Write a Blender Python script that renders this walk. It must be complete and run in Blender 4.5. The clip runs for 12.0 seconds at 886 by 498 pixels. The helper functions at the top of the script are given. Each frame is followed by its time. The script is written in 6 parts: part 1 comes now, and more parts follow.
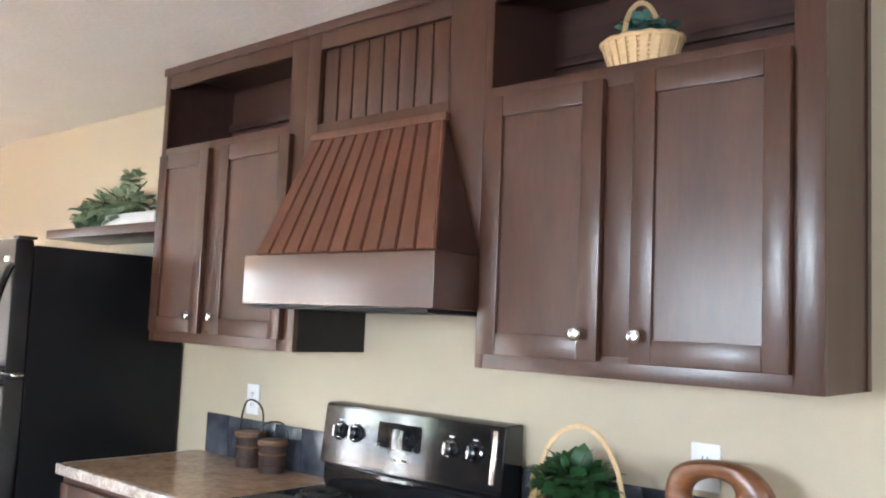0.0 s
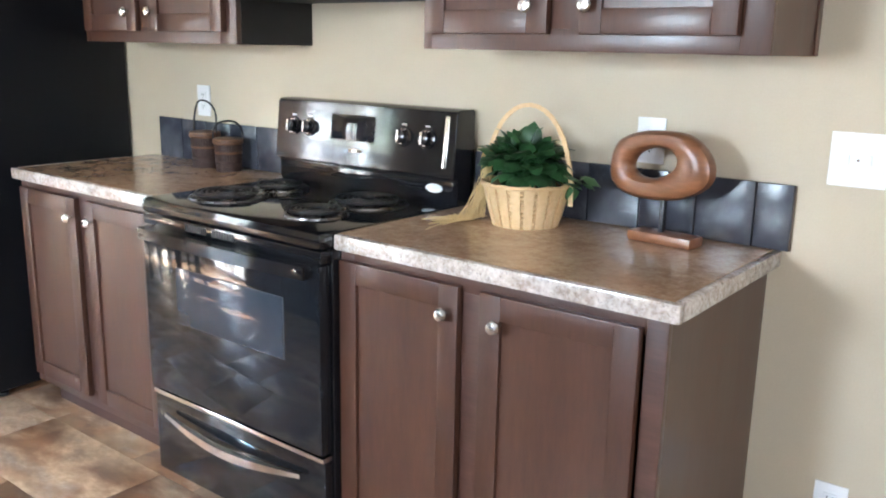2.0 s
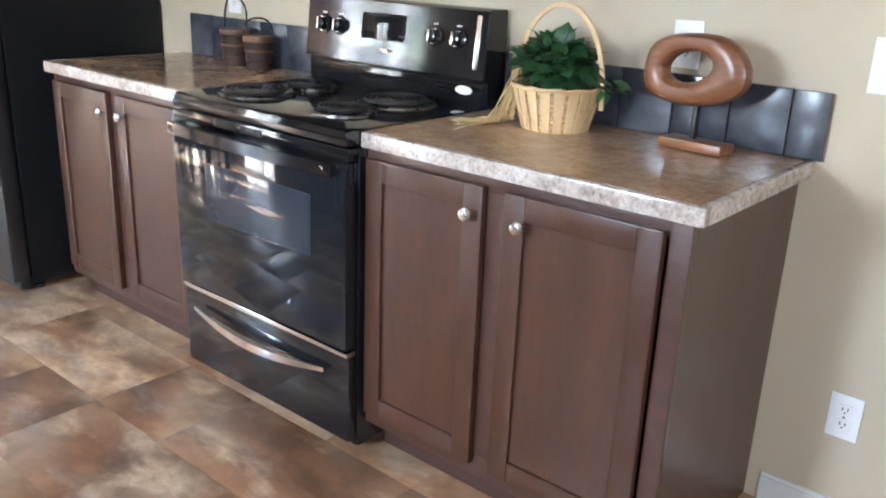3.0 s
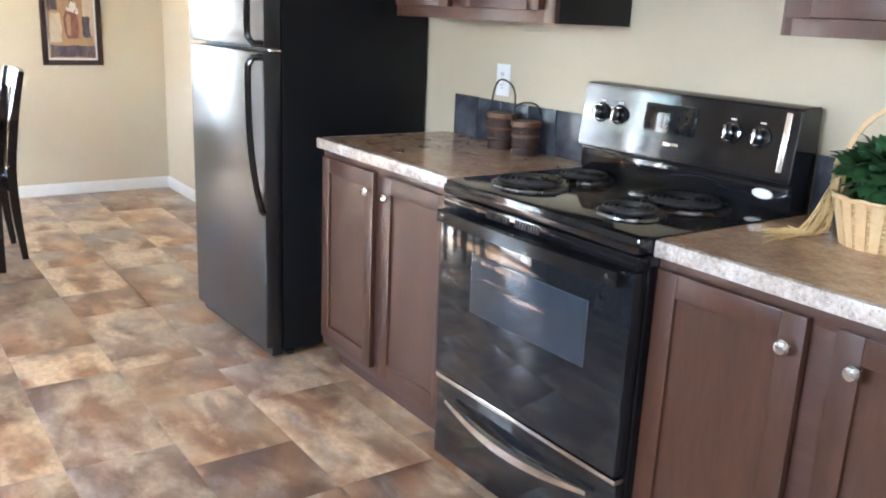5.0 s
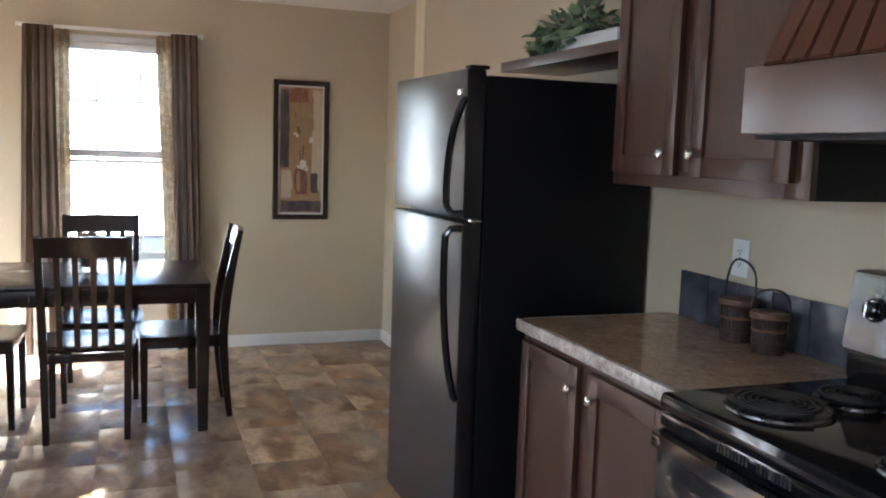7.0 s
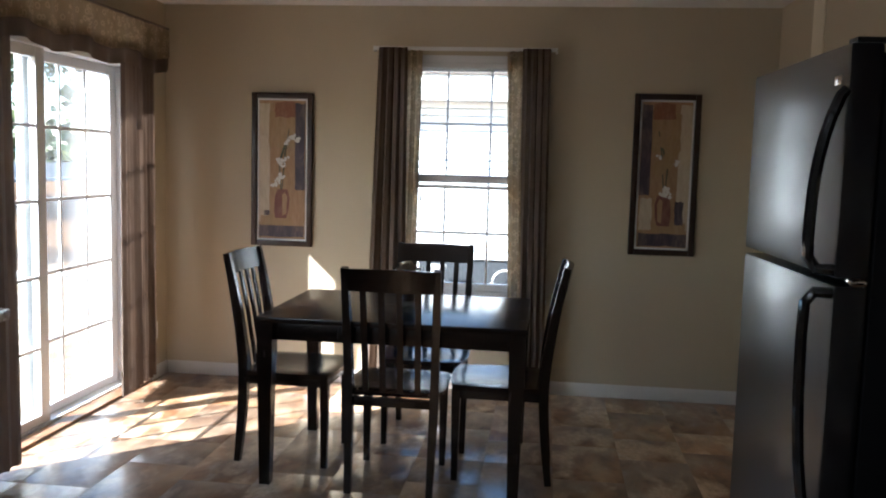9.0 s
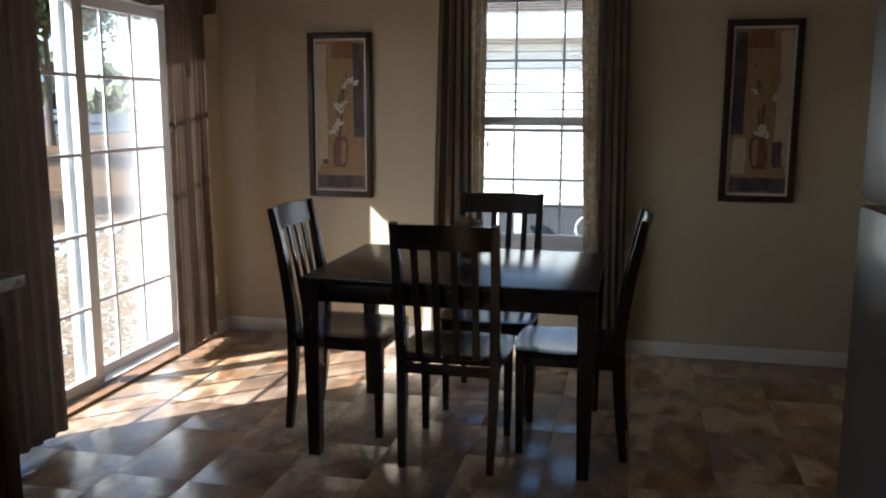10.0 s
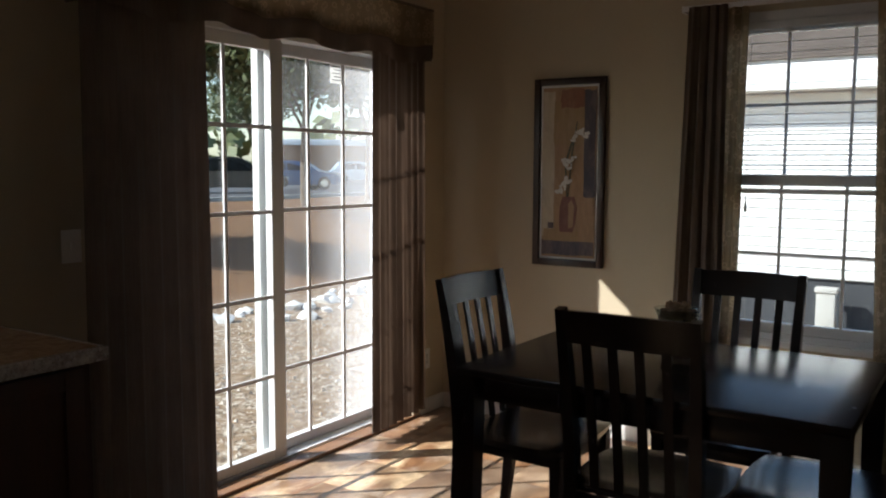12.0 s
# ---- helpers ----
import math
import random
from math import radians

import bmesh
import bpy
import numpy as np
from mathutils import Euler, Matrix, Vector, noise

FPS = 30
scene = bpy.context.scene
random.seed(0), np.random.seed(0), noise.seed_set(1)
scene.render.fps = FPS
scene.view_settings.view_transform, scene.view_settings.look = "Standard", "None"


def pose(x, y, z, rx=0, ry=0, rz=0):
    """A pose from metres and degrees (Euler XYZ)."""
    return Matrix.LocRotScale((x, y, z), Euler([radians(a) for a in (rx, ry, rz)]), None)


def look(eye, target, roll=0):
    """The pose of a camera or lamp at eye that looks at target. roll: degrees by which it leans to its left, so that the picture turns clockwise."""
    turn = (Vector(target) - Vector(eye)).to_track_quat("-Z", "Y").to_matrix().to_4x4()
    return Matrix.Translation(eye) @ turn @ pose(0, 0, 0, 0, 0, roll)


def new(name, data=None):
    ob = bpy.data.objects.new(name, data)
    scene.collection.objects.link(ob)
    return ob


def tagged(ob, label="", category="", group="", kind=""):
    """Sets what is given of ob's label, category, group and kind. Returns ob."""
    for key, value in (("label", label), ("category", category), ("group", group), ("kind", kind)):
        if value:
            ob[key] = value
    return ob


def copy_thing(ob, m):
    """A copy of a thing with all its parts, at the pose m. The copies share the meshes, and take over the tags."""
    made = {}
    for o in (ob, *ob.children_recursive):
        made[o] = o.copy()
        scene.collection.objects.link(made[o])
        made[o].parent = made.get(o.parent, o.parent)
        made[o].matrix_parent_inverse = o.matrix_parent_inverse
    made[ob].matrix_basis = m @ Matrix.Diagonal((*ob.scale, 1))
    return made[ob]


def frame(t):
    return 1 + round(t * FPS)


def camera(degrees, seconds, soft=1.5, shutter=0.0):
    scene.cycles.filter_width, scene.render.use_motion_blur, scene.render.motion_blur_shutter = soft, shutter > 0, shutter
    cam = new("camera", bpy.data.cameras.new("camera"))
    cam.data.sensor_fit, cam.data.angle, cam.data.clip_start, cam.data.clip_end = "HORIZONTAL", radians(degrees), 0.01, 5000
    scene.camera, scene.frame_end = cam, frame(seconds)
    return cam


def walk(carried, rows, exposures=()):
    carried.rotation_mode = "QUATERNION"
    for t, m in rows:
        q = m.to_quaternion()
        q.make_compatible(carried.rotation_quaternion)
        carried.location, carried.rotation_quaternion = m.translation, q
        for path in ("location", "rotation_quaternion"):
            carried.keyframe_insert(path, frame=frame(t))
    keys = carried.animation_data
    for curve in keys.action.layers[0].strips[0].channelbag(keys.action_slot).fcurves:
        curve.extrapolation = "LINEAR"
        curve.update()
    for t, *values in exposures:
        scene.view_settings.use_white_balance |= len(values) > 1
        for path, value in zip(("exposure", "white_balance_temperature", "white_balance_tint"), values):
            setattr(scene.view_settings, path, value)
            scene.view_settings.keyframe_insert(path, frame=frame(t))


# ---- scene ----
cam = camera(54.7, 12.0, soft=2.0)
PATH = [
    (0, (-0.203, 0.127, 1.475), (-1.512, 1.629, 1.647), 2.4),
    (0.5, (-0.21, 0.145, 1.466), (-1.488, 1.684, 1.487), 2.2),
    (1, (-0.227, 0.164, 1.449), (-1.459, 1.732, 1.307), 2.0),
    (1.5, (-0.218, 0.148, 1.432), (-1.405, 1.716, 1.068), 0.9),
    (2, (-0.183, 0.149, 1.37), (-1.379, 1.684, 0.909), 1.1),
    (2.5, (-0.162, 0.146, 1.338), (-1.371, 1.613, 0.719), 1.9),
    (2.7, (-0.158, 0.149, 1.331), (-1.361, 1.602, 0.672), 2.0),
    (4.3, (-0.291, 0.143, 1.364), (-1.692, 1.474, 0.851), 4.2),
    (4.5, (-0.32, 0.142, 1.363), (-1.781, 1.402, 0.837), 3.8),
    (5, (-0.437, 0.151, 1.375), (-2.004, 1.276, 0.847), 2.6),
    (5.5, (-0.537, 0.16, 1.388), (-2.223, 1.13, 0.92), 0.7),
    (6, (-0.609, 0.237, 1.407), (-2.367, 1.109, 1.023), 0.7),
    (6.5, (-0.674, 0.402, 1.439), (-2.505, 1.149, 1.143), 1.1),
    (6.7, (-0.707, 0.413, 1.455), (-2.549, 1.149, 1.199), 1.7),
    (8.3, (-1.315, 0.694, 1.453), (-3.304, 0.789, 1.259), 0.7),
    (8.5, (-1.362, 0.755, 1.457), (-3.353, 0.74, 1.273), 0.8),
    (9, (-1.546, 0.84, 1.445), (-3.523, 0.609, 1.247), 1.6),
    (9.5, (-1.718, 0.84, 1.428), (-3.678, 0.544, 1.16), 1.4),
    (10, (-1.945, 0.903, 1.441), (-3.871, 0.474, 1.11), 0.2),
    (10.5, (-2.172, 0.961, 1.412), (-4.049, 0.34, 1.109), 0.6),
    (11, (-2.377, 1.107, 1.413), (-4.192, 0.328, 1.097), 1.6),
    (11.5, (-2.56, 1.053, 1.413), (-4.349, 0.2, 1.145), 1.4),
    (12, (-2.808, 1.079, 1.407), (-4.472, -0.015, 1.215), 0.3),
]
walk(cam, [(t, look(eye, target, roll)) for t, eye, target, roll in PATH],
     exposures=[(0, 5.5, 5600, 10), (2.0, 5.55, 5550, 10), (2.5, 5.45, 5500, 10), (4.5, 5.5, 5450, 10), (5.5, 5.5, 5350, 10), (6.0, 5.1, 5350, 10), (6.5, 4.4, 5400, 10), (6.7, 4.2, 5400, 10), (8.3, 3.25, 5450, 10), (8.5, 3.1, 5450, 10), (9.0, 2.45, 5550, 10), (10.0, 1.7, 5700, 10), (11.0, 1.2, 5800, 10), (12.0, 0.9, 6000, 10)])

# ---- light ----
SUN_AZ, SUN_EL = 42.5, 34.6          # the sun stands to the south-east: its light runs towards -x and +y
world = bpy.data.worlds.new("sky")
scene.world = world
world.use_nodes = True
wn = world.node_tree
sky = wn.nodes.new("ShaderNodeTexSky")
sky.sky_type = "NISHITA"
sky.sun_disc = False
sky.sun_elevation = radians(SUN_EL)
sky.sun_rotation = radians(180 - SUN_AZ)
wn.nodes["Background"].inputs["Strength"].default_value = 0.15
wn.links.new(sky.outputs["Color"], wn.nodes["Background"].inputs["Color"])
sun = new("sun", bpy.data.lights.new("sun", "SUN"))
sun.data.energy, sun.data.angle, sun.data.color = 5.0, radians(0.6), (1.0, 0.94, 0.85)
sd = Vector((-math.sin(radians(SUN_AZ)) * math.cos(radians(SUN_EL)), math.cos(radians(SUN_AZ)) * math.cos(radians(SUN_EL)), -math.sin(radians(SUN_EL))))
sun.matrix_world = look((3, -20, 14), Vector((3, -20, 14)) + sd)


def add_window_fill(x, y, z, w, h, target, power):
    """Adds an area lamp in a window's opening, for daylight of the sky."""
    lamp = new("window_fill", bpy.data.lights.new("window_fill", "AREA"))
    lamp.data.shape, lamp.data.size, lamp.data.size_y, lamp.data.energy = "RECTANGLE", w, h, power
    lamp.data.color = (0.93, 0.97, 1.0)
    lamp.matrix_world = look((x, y, z), target)
    return lamp


# fill for the kitchen's right side, in an invented window out of view
add_window_fill(1.85, -1.625, 1.45, 1.0, 1.05, (1.2, 2, 1.2), 2.2)
add_window_fill(-2.15, -1.80, 1.54, 1.1, 0.8, (-2.15, 2, 1.0), 5.5)

# ---- materials ----


def ramp(nt, fac, stops):
    r = nt.nodes.new("ShaderNodeValToRGB")
    el = r.color_ramp.elements
    el[0].position, el[0].color = stops[0][0], (*stops[0][1], 1)
    el[1].position, el[1].color = stops[-1][0], (*stops[-1][1], 1)
    for p, c in stops[1:-1]:
        e = el.new(p)
        e.color = (*c, 1)
    nt.links.new(fac, r.inputs["Fac"])
    return r.outputs["Color"]


def tex_noise(nt, vec, scale, detail=4.0, rough=0.55, distort=0.0):
    n = nt.nodes.new("ShaderNodeTexNoise")
    n.inputs["Scale"].default_value, n.inputs["Detail"].default_value = scale, detail
    n.inputs["Roughness"].default_value, n.inputs["Distortion"].default_value = rough, distort
    if vec is not None:
        nt.links.new(vec, n.inputs["Vector"])
    return n.outputs["Fac"]


def mix_col(nt, fac, a, b, mode="MIX"):
    m = nt.nodes.new("ShaderNodeMix")
    m.data_type, m.blend_type = "RGBA", mode
    for sock, v in ((m.inputs[0], fac), (m.inputs[6], a), (m.inputs[7], b)):
        if isinstance(v, (int, float)):
            sock.default_value = v
        elif isinstance(v, tuple):
            sock.default_value = (*v, 1)
        else:
            nt.links.new(v, sock)
    return m.outputs[2]


def coords(nt, stretch=(1, 1, 1), kind="Object"):
    c = nt.nodes.new("ShaderNodeTexCoord")
    m = nt.nodes.new("ShaderNodeMapping")
    m.inputs["Scale"].default_value = stretch
    nt.links.new(c.outputs[kind], m.inputs["Vector"])
    return m.outputs["Vector"]


def blank(name):
    m = bpy.data.materials.new(name)
    m.use_nodes = True
    return m, m.node_tree, m.node_tree.nodes["Principled BSDF"]


def bump(nt, bsdf, height, strength, dist):
    b = nt.nodes.new("ShaderNodeBump")
    b.inputs["Strength"].default_value, b.inputs["Distance"].default_value = strength, dist
    nt.links.new(height, b.inputs["Height"])
    nt.links.new(b.outputs["Normal"], bsdf.inputs["Normal"])


def surface(name, lo, hi, rough=0.5, metal=0.0, scale=6.0, grain=60.0, stretch=(1, 1, 1), relief=0.15, dist=0.002, rough_var=0.08, coat=0.0, sheen=0.0, vary=0.0, coat_rough=0.25):
    """A painted, stained or woven surface: two scales of variation, fine relief, uneven gloss."""
    m, nt, b = blank(name)
    vec = coords(nt, stretch)
    big = tex_noise(nt, vec, scale, 3)
    fine = tex_noise(nt, vec, grain, 5, 0.65)
    c1 = ramp(nt, big, [(0.3, lo), (0.7, hi)])
    c2 = ramp(nt, fine, [(0.3, lo), (0.7, hi)])
    col = mix_col(nt, 0.45, c1, c2)
    if vary:
        info = nt.nodes.new("ShaderNodeObjectInfo")
        col = mix_col(nt, vary, col, ramp(nt, info.outputs["Random"], [(0.0, lo), (1.0, hi)]))
    nt.links.new(col, b.inputs["Base Color"])
    r = nt.nodes.new("ShaderNodeMapRange")
    r.inputs["To Min"].default_value, r.inputs["To Max"].default_value = max(rough - rough_var, 0.02), min(rough + rough_var, 1)
    nt.links.new(big, r.inputs["Value"])
    nt.links.new(r.outputs["Result"], b.inputs["Roughness"])
    b.inputs["Metallic"].default_value = metal
    b.inputs["Coat Weight"].default_value = coat
    b.inputs["Coat Roughness"].default_value = coat_rough
    b.inputs["Sheen Weight"].default_value = sheen
    if relief:
        bump(nt, b, fine, relief, dist)
    return m


M_WALL = surface("tan_wall_paint", (0.50, 0.425, 0.30), (0.56, 0.48, 0.345), 0.55, scale=1.2, grain=180, relief=0.06, dist=0.001)
M_CEIL = surface("textured_ceiling_paint", (0.74, 0.72, 0.68), (0.82, 0.80, 0.77), 0.9, scale=3, grain=45, relief=0.7, dist=0.006)
M_WHITE = surface("white_trim_paint", (0.72, 0.71, 0.69), (0.80, 0.79, 0.77), 0.4, scale=4, grain=90, relief=0.04)
M_VINYL = surface("white_vinyl_frame", (0.76, 0.77, 0.78), (0.82, 0.82, 0.82), 0.35, scale=3, grain=80, relief=0.03)
M_CREAM = surface("cream_batten", (0.74, 0.66, 0.50), (0.80, 0.73, 0.58), 0.5, scale=4, grain=60, relief=0.05)
M_WOOD = surface("dark_cherry_wood", (0.046, 0.0178, 0.0088), (0.082, 0.032, 0.016), 0.42, scale=2, grain=18, stretch=(6, 6, 0.8), relief=0.02, dist=0.0008, coat=0.42, coat_rough=0.22)
M_WOOD.node_tree.nodes["Principled BSDF"].inputs["Specular IOR Level"].default_value = 0.42
M_WOODX = surface("dark_cherry_wood_across", (0.050, 0.0225, 0.0145), (0.096, 0.0445, 0.030), 0.36, scale=3, grain=26, stretch=(0.8, 9, 9), relief=0.06, dist=0.001, coat=0.2)
M_BAND = surface("polished_cherry_wood", (0.060, 0.026, 0.016), (0.10, 0.046, 0.030), 0.30, scale=1.5, grain=10, stretch=(0.8, 3, 3), relief=0.0, rough_var=0.03, coat=1.0, coat_rough=0.3)
M_WOODIN = surface("cabinet_inside_wood", (0.045, 0.020, 0.014), (0.075, 0.034, 0.024), 0.5, scale=3, grain=22, stretch=(0.8, 9, 9), relief=0.05)
M_BEAD = surface("reddish_beadboard_wood", (0.085, 0.028, 0.014), (0.15, 0.055, 0.028), 0.42, scale=3, grain=26, stretch=(9, 9, 0.8), relief=0.08, dist=0.001, coat=0.1)
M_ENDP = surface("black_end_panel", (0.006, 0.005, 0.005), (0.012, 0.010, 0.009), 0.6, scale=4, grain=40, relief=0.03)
M_ESPR = surface("espresso_furniture_wood", (0.010, 0.006, 0.005), (0.024, 0.013, 0.010), 0.24, scale=4, grain=30, stretch=(6, 6, 1), relief=0.04, dist=0.0008, coat=0.3)
M_NICKEL = surface("brushed_nickel", (0.55, 0.53, 0.50), (0.70, 0.68, 0.64), 0.25, 1.0, scale=20, grain=200, relief=0.02)
M_CHROME = surface("chrome", (0.72, 0.72, 0.72), (0.82, 0.82, 0.82), 0.1, 1.0, scale=10, grain=100, relief=0.0, rough_var=0.04)
M_BLACK = surface("black_enamel", (0.008, 0.008, 0.009), (0.014, 0.014, 0.015), 0.08, scale=5, grain=120, relief=0.01, rough_var=0.05)
for shiny in (M_BLACK, M_BAND):
    shiny.node_tree.nodes["Principled BSDF"].inputs["Specular IOR Level"].default_value = 0.7
M_FDOOR = surface("pebbled_black_door", (0.010, 0.010, 0.011), (0.014, 0.014, 0.016), 0.30, scale=1.5, grain=220, relief=0.16, dist=0.0007, rough_var=0.03, coat=0.7, coat_rough=0.26)
M_BLACKM = surface("black_textured_steel", (0.006, 0.006, 0.007), (0.009, 0.009, 0.010), 0.42, scale=1.5, grain=420, relief=0.12, dist=0.0005, rough_var=0.03)
M_BLACKM.node_tree.nodes["Principled BSDF"].inputs["Specular IOR Level"].default_value = 0.22
M_MATTE = surface("black_plastic", (0.010, 0.010, 0.010), (0.018, 0.018, 0.018), 0.45, scale=8, grain=150, relief=0.05)
M_IRON = surface("dark_coil_iron", (0.02, 0.02, 0.021), (0.05, 0.05, 0.05), 0.4, 0.6, scale=20, grain=150, relief=0.1)
M_BOWL = surface("dulled_drip_bowl_metal", (0.10, 0.10, 0.10), (0.26, 0.25, 0.24), 0.28, 1.0, scale=25, grain=120, relief=0.05)
M_OVENGL = surface("dark_oven_glass", (0.010, 0.011, 0.013), (0.016, 0.018, 0.021), 0.05, scale=5, grain=60, relief=0.0, rough_var=0.02)
M_PLATE = surface("white_plastic_plate", (0.80, 0.80, 0.79), (0.86, 0.86, 0.85), 0.35, scale=8, grain=100, relief=0.0)
M_WICKER = surface("pale_wicker", (0.58, 0.38, 0.175), (0.77, 0.56, 0.31), 0.6, scale=12, grain=90, relief=0.3, dist=0.002)
M_DKWICK = surface("dark_brown_wicker", (0.028, 0.014, 0.010), (0.072, 0.036, 0.024), 0.6, scale=14, grain=90, relief=0.4, dist=0.002)
M_RAFFIA = surface("straw_raffia", (0.52, 0.36, 0.14), (0.70, 0.52, 0.25), 0.65, scale=20, grain=100, relief=0.1)
M_CARVE = surface("carved_reddish_hardwood", (0.14, 0.050, 0.018), (0.27, 0.115, 0.048), 0.34, scale=9, grain=24, stretch=(1, 4, 6), relief=0.08, coat=0.4)
M_LEAF = surface("dark_ivy_leaf", (0.018, 0.06, 0.02), (0.075, 0.18, 0.055), 0.4, scale=18, grain=60, relief=0.1, vary=0.5)
M_LEAFP = surface("pale_ivy_leaf", (0.11, 0.18, 0.085), (0.36, 0.46, 0.30), 0.45, scale=25, grain=80, relief=0.1, vary=0.5)
M_GREENB = surface("blue_green_leaf", (0.05, 0.13, 0.10), (0.12, 0.24, 0.19), 0.5, scale=25, grain=80, relief=0.1)
M_POT = surface("white_ceramic", (0.72, 0.72, 0.72), (0.80, 0.80, 0.80), 0.2, scale=6, grain=60, relief=0.0)
M_STEM = surface("green_stem", (0.04, 0.06, 0.02), (0.08, 0.10, 0.04), 0.6, relief=0.05)


def laminate(name, blot, fleck_mix, flecks, spot):
    """Granite print: soft blotches with pale and dark flecks under a clear gloss."""
    m, nt, b = blank(name)
    vec = coords(nt)
    a = tex_noise(nt, vec, 11, 6, 0.62, 0.3)
    mid = tex_noise(nt, vec, 34, 5, 0.65, 0.2)
    f = tex_noise(nt, vec, 95, 3, 0.7)
    s = tex_noise(nt, vec, 120, 4, 0.7)
    col = mix_col(nt, 0.5, ramp(nt, a, blot), ramp(nt, mid, blot))
    col = mix_col(nt, fleck_mix, col, ramp(nt, f, flecks))
    col = mix_col(nt, ramp(nt, s, [(0.57, (0, 0, 0)), (0.64, (spot, spot, spot))]), col, (0.10, 0.075, 0.065))
    nt.links.new(col, b.inputs["Base Color"])
    b.inputs["Roughness"].default_value = 0.13
    bump(nt, b, f, 0.012, 0.001)
    return m


def slate_tile(name, stops, rough, scale, vary):
    """Vinyl printed as cleft slate: cloudy colour, a tint of its own for each piece."""
    m, nt, b = blank(name)
    info = nt.nodes.new("ShaderNodeObjectInfo")
    g = nt.nodes.new("ShaderNodeNewGeometry")
    off = nt.nodes.new("ShaderNodeVectorMath")
    off.operation = "MULTIPLY_ADD"
    nt.links.new(info.outputs["Random"], off.inputs[0])
    off.inputs[1].default_value = (37, 53, 11)
    nt.links.new(g.outputs["Position"], off.inputs[2])
    st = nt.nodes.new("ShaderNodeMapping")
    st.inputs["Scale"].default_value = (1, 1.7, 1)
    nt.links.new(off.outputs["Vector"], st.inputs["Vector"])
    v = st.outputs["Vector"]
    cloud = tex_noise(nt, v, scale, 3, 0.5, 0.35)
    fine = tex_noise(nt, v, scale * 3.1, 5, 0.6, 0.3)
    col = ramp(nt, cloud, stops)
    col = mix_col(nt, 0.28, col, ramp(nt, fine, stops))
    tint = ramp(nt, info.outputs["Random"], [(0.0, (0.62, 0.58, 0.56)), (0.35, (0.92, 0.86, 0.82)), (0.7, (1.05, 0.96, 0.86)), (1.0, (1.35, 1.30, 1.18))])
    col = mix_col(nt, vary, col, tint, "MULTIPLY")
    nt.links.new(col, b.inputs["Base Color"])
    r = nt.nodes.new("ShaderNodeMapRange")
    r.inputs["To Min"].default_value, r.inputs["To Max"].default_value = rough - 0.08, rough + 0.1
    nt.links.new(fine, r.inputs["Value"])
    nt.links.new(r.outputs["Result"], b.inputs["Roughness"])
    bump(nt, b, fine, 0.03, 0.0006)
    return m


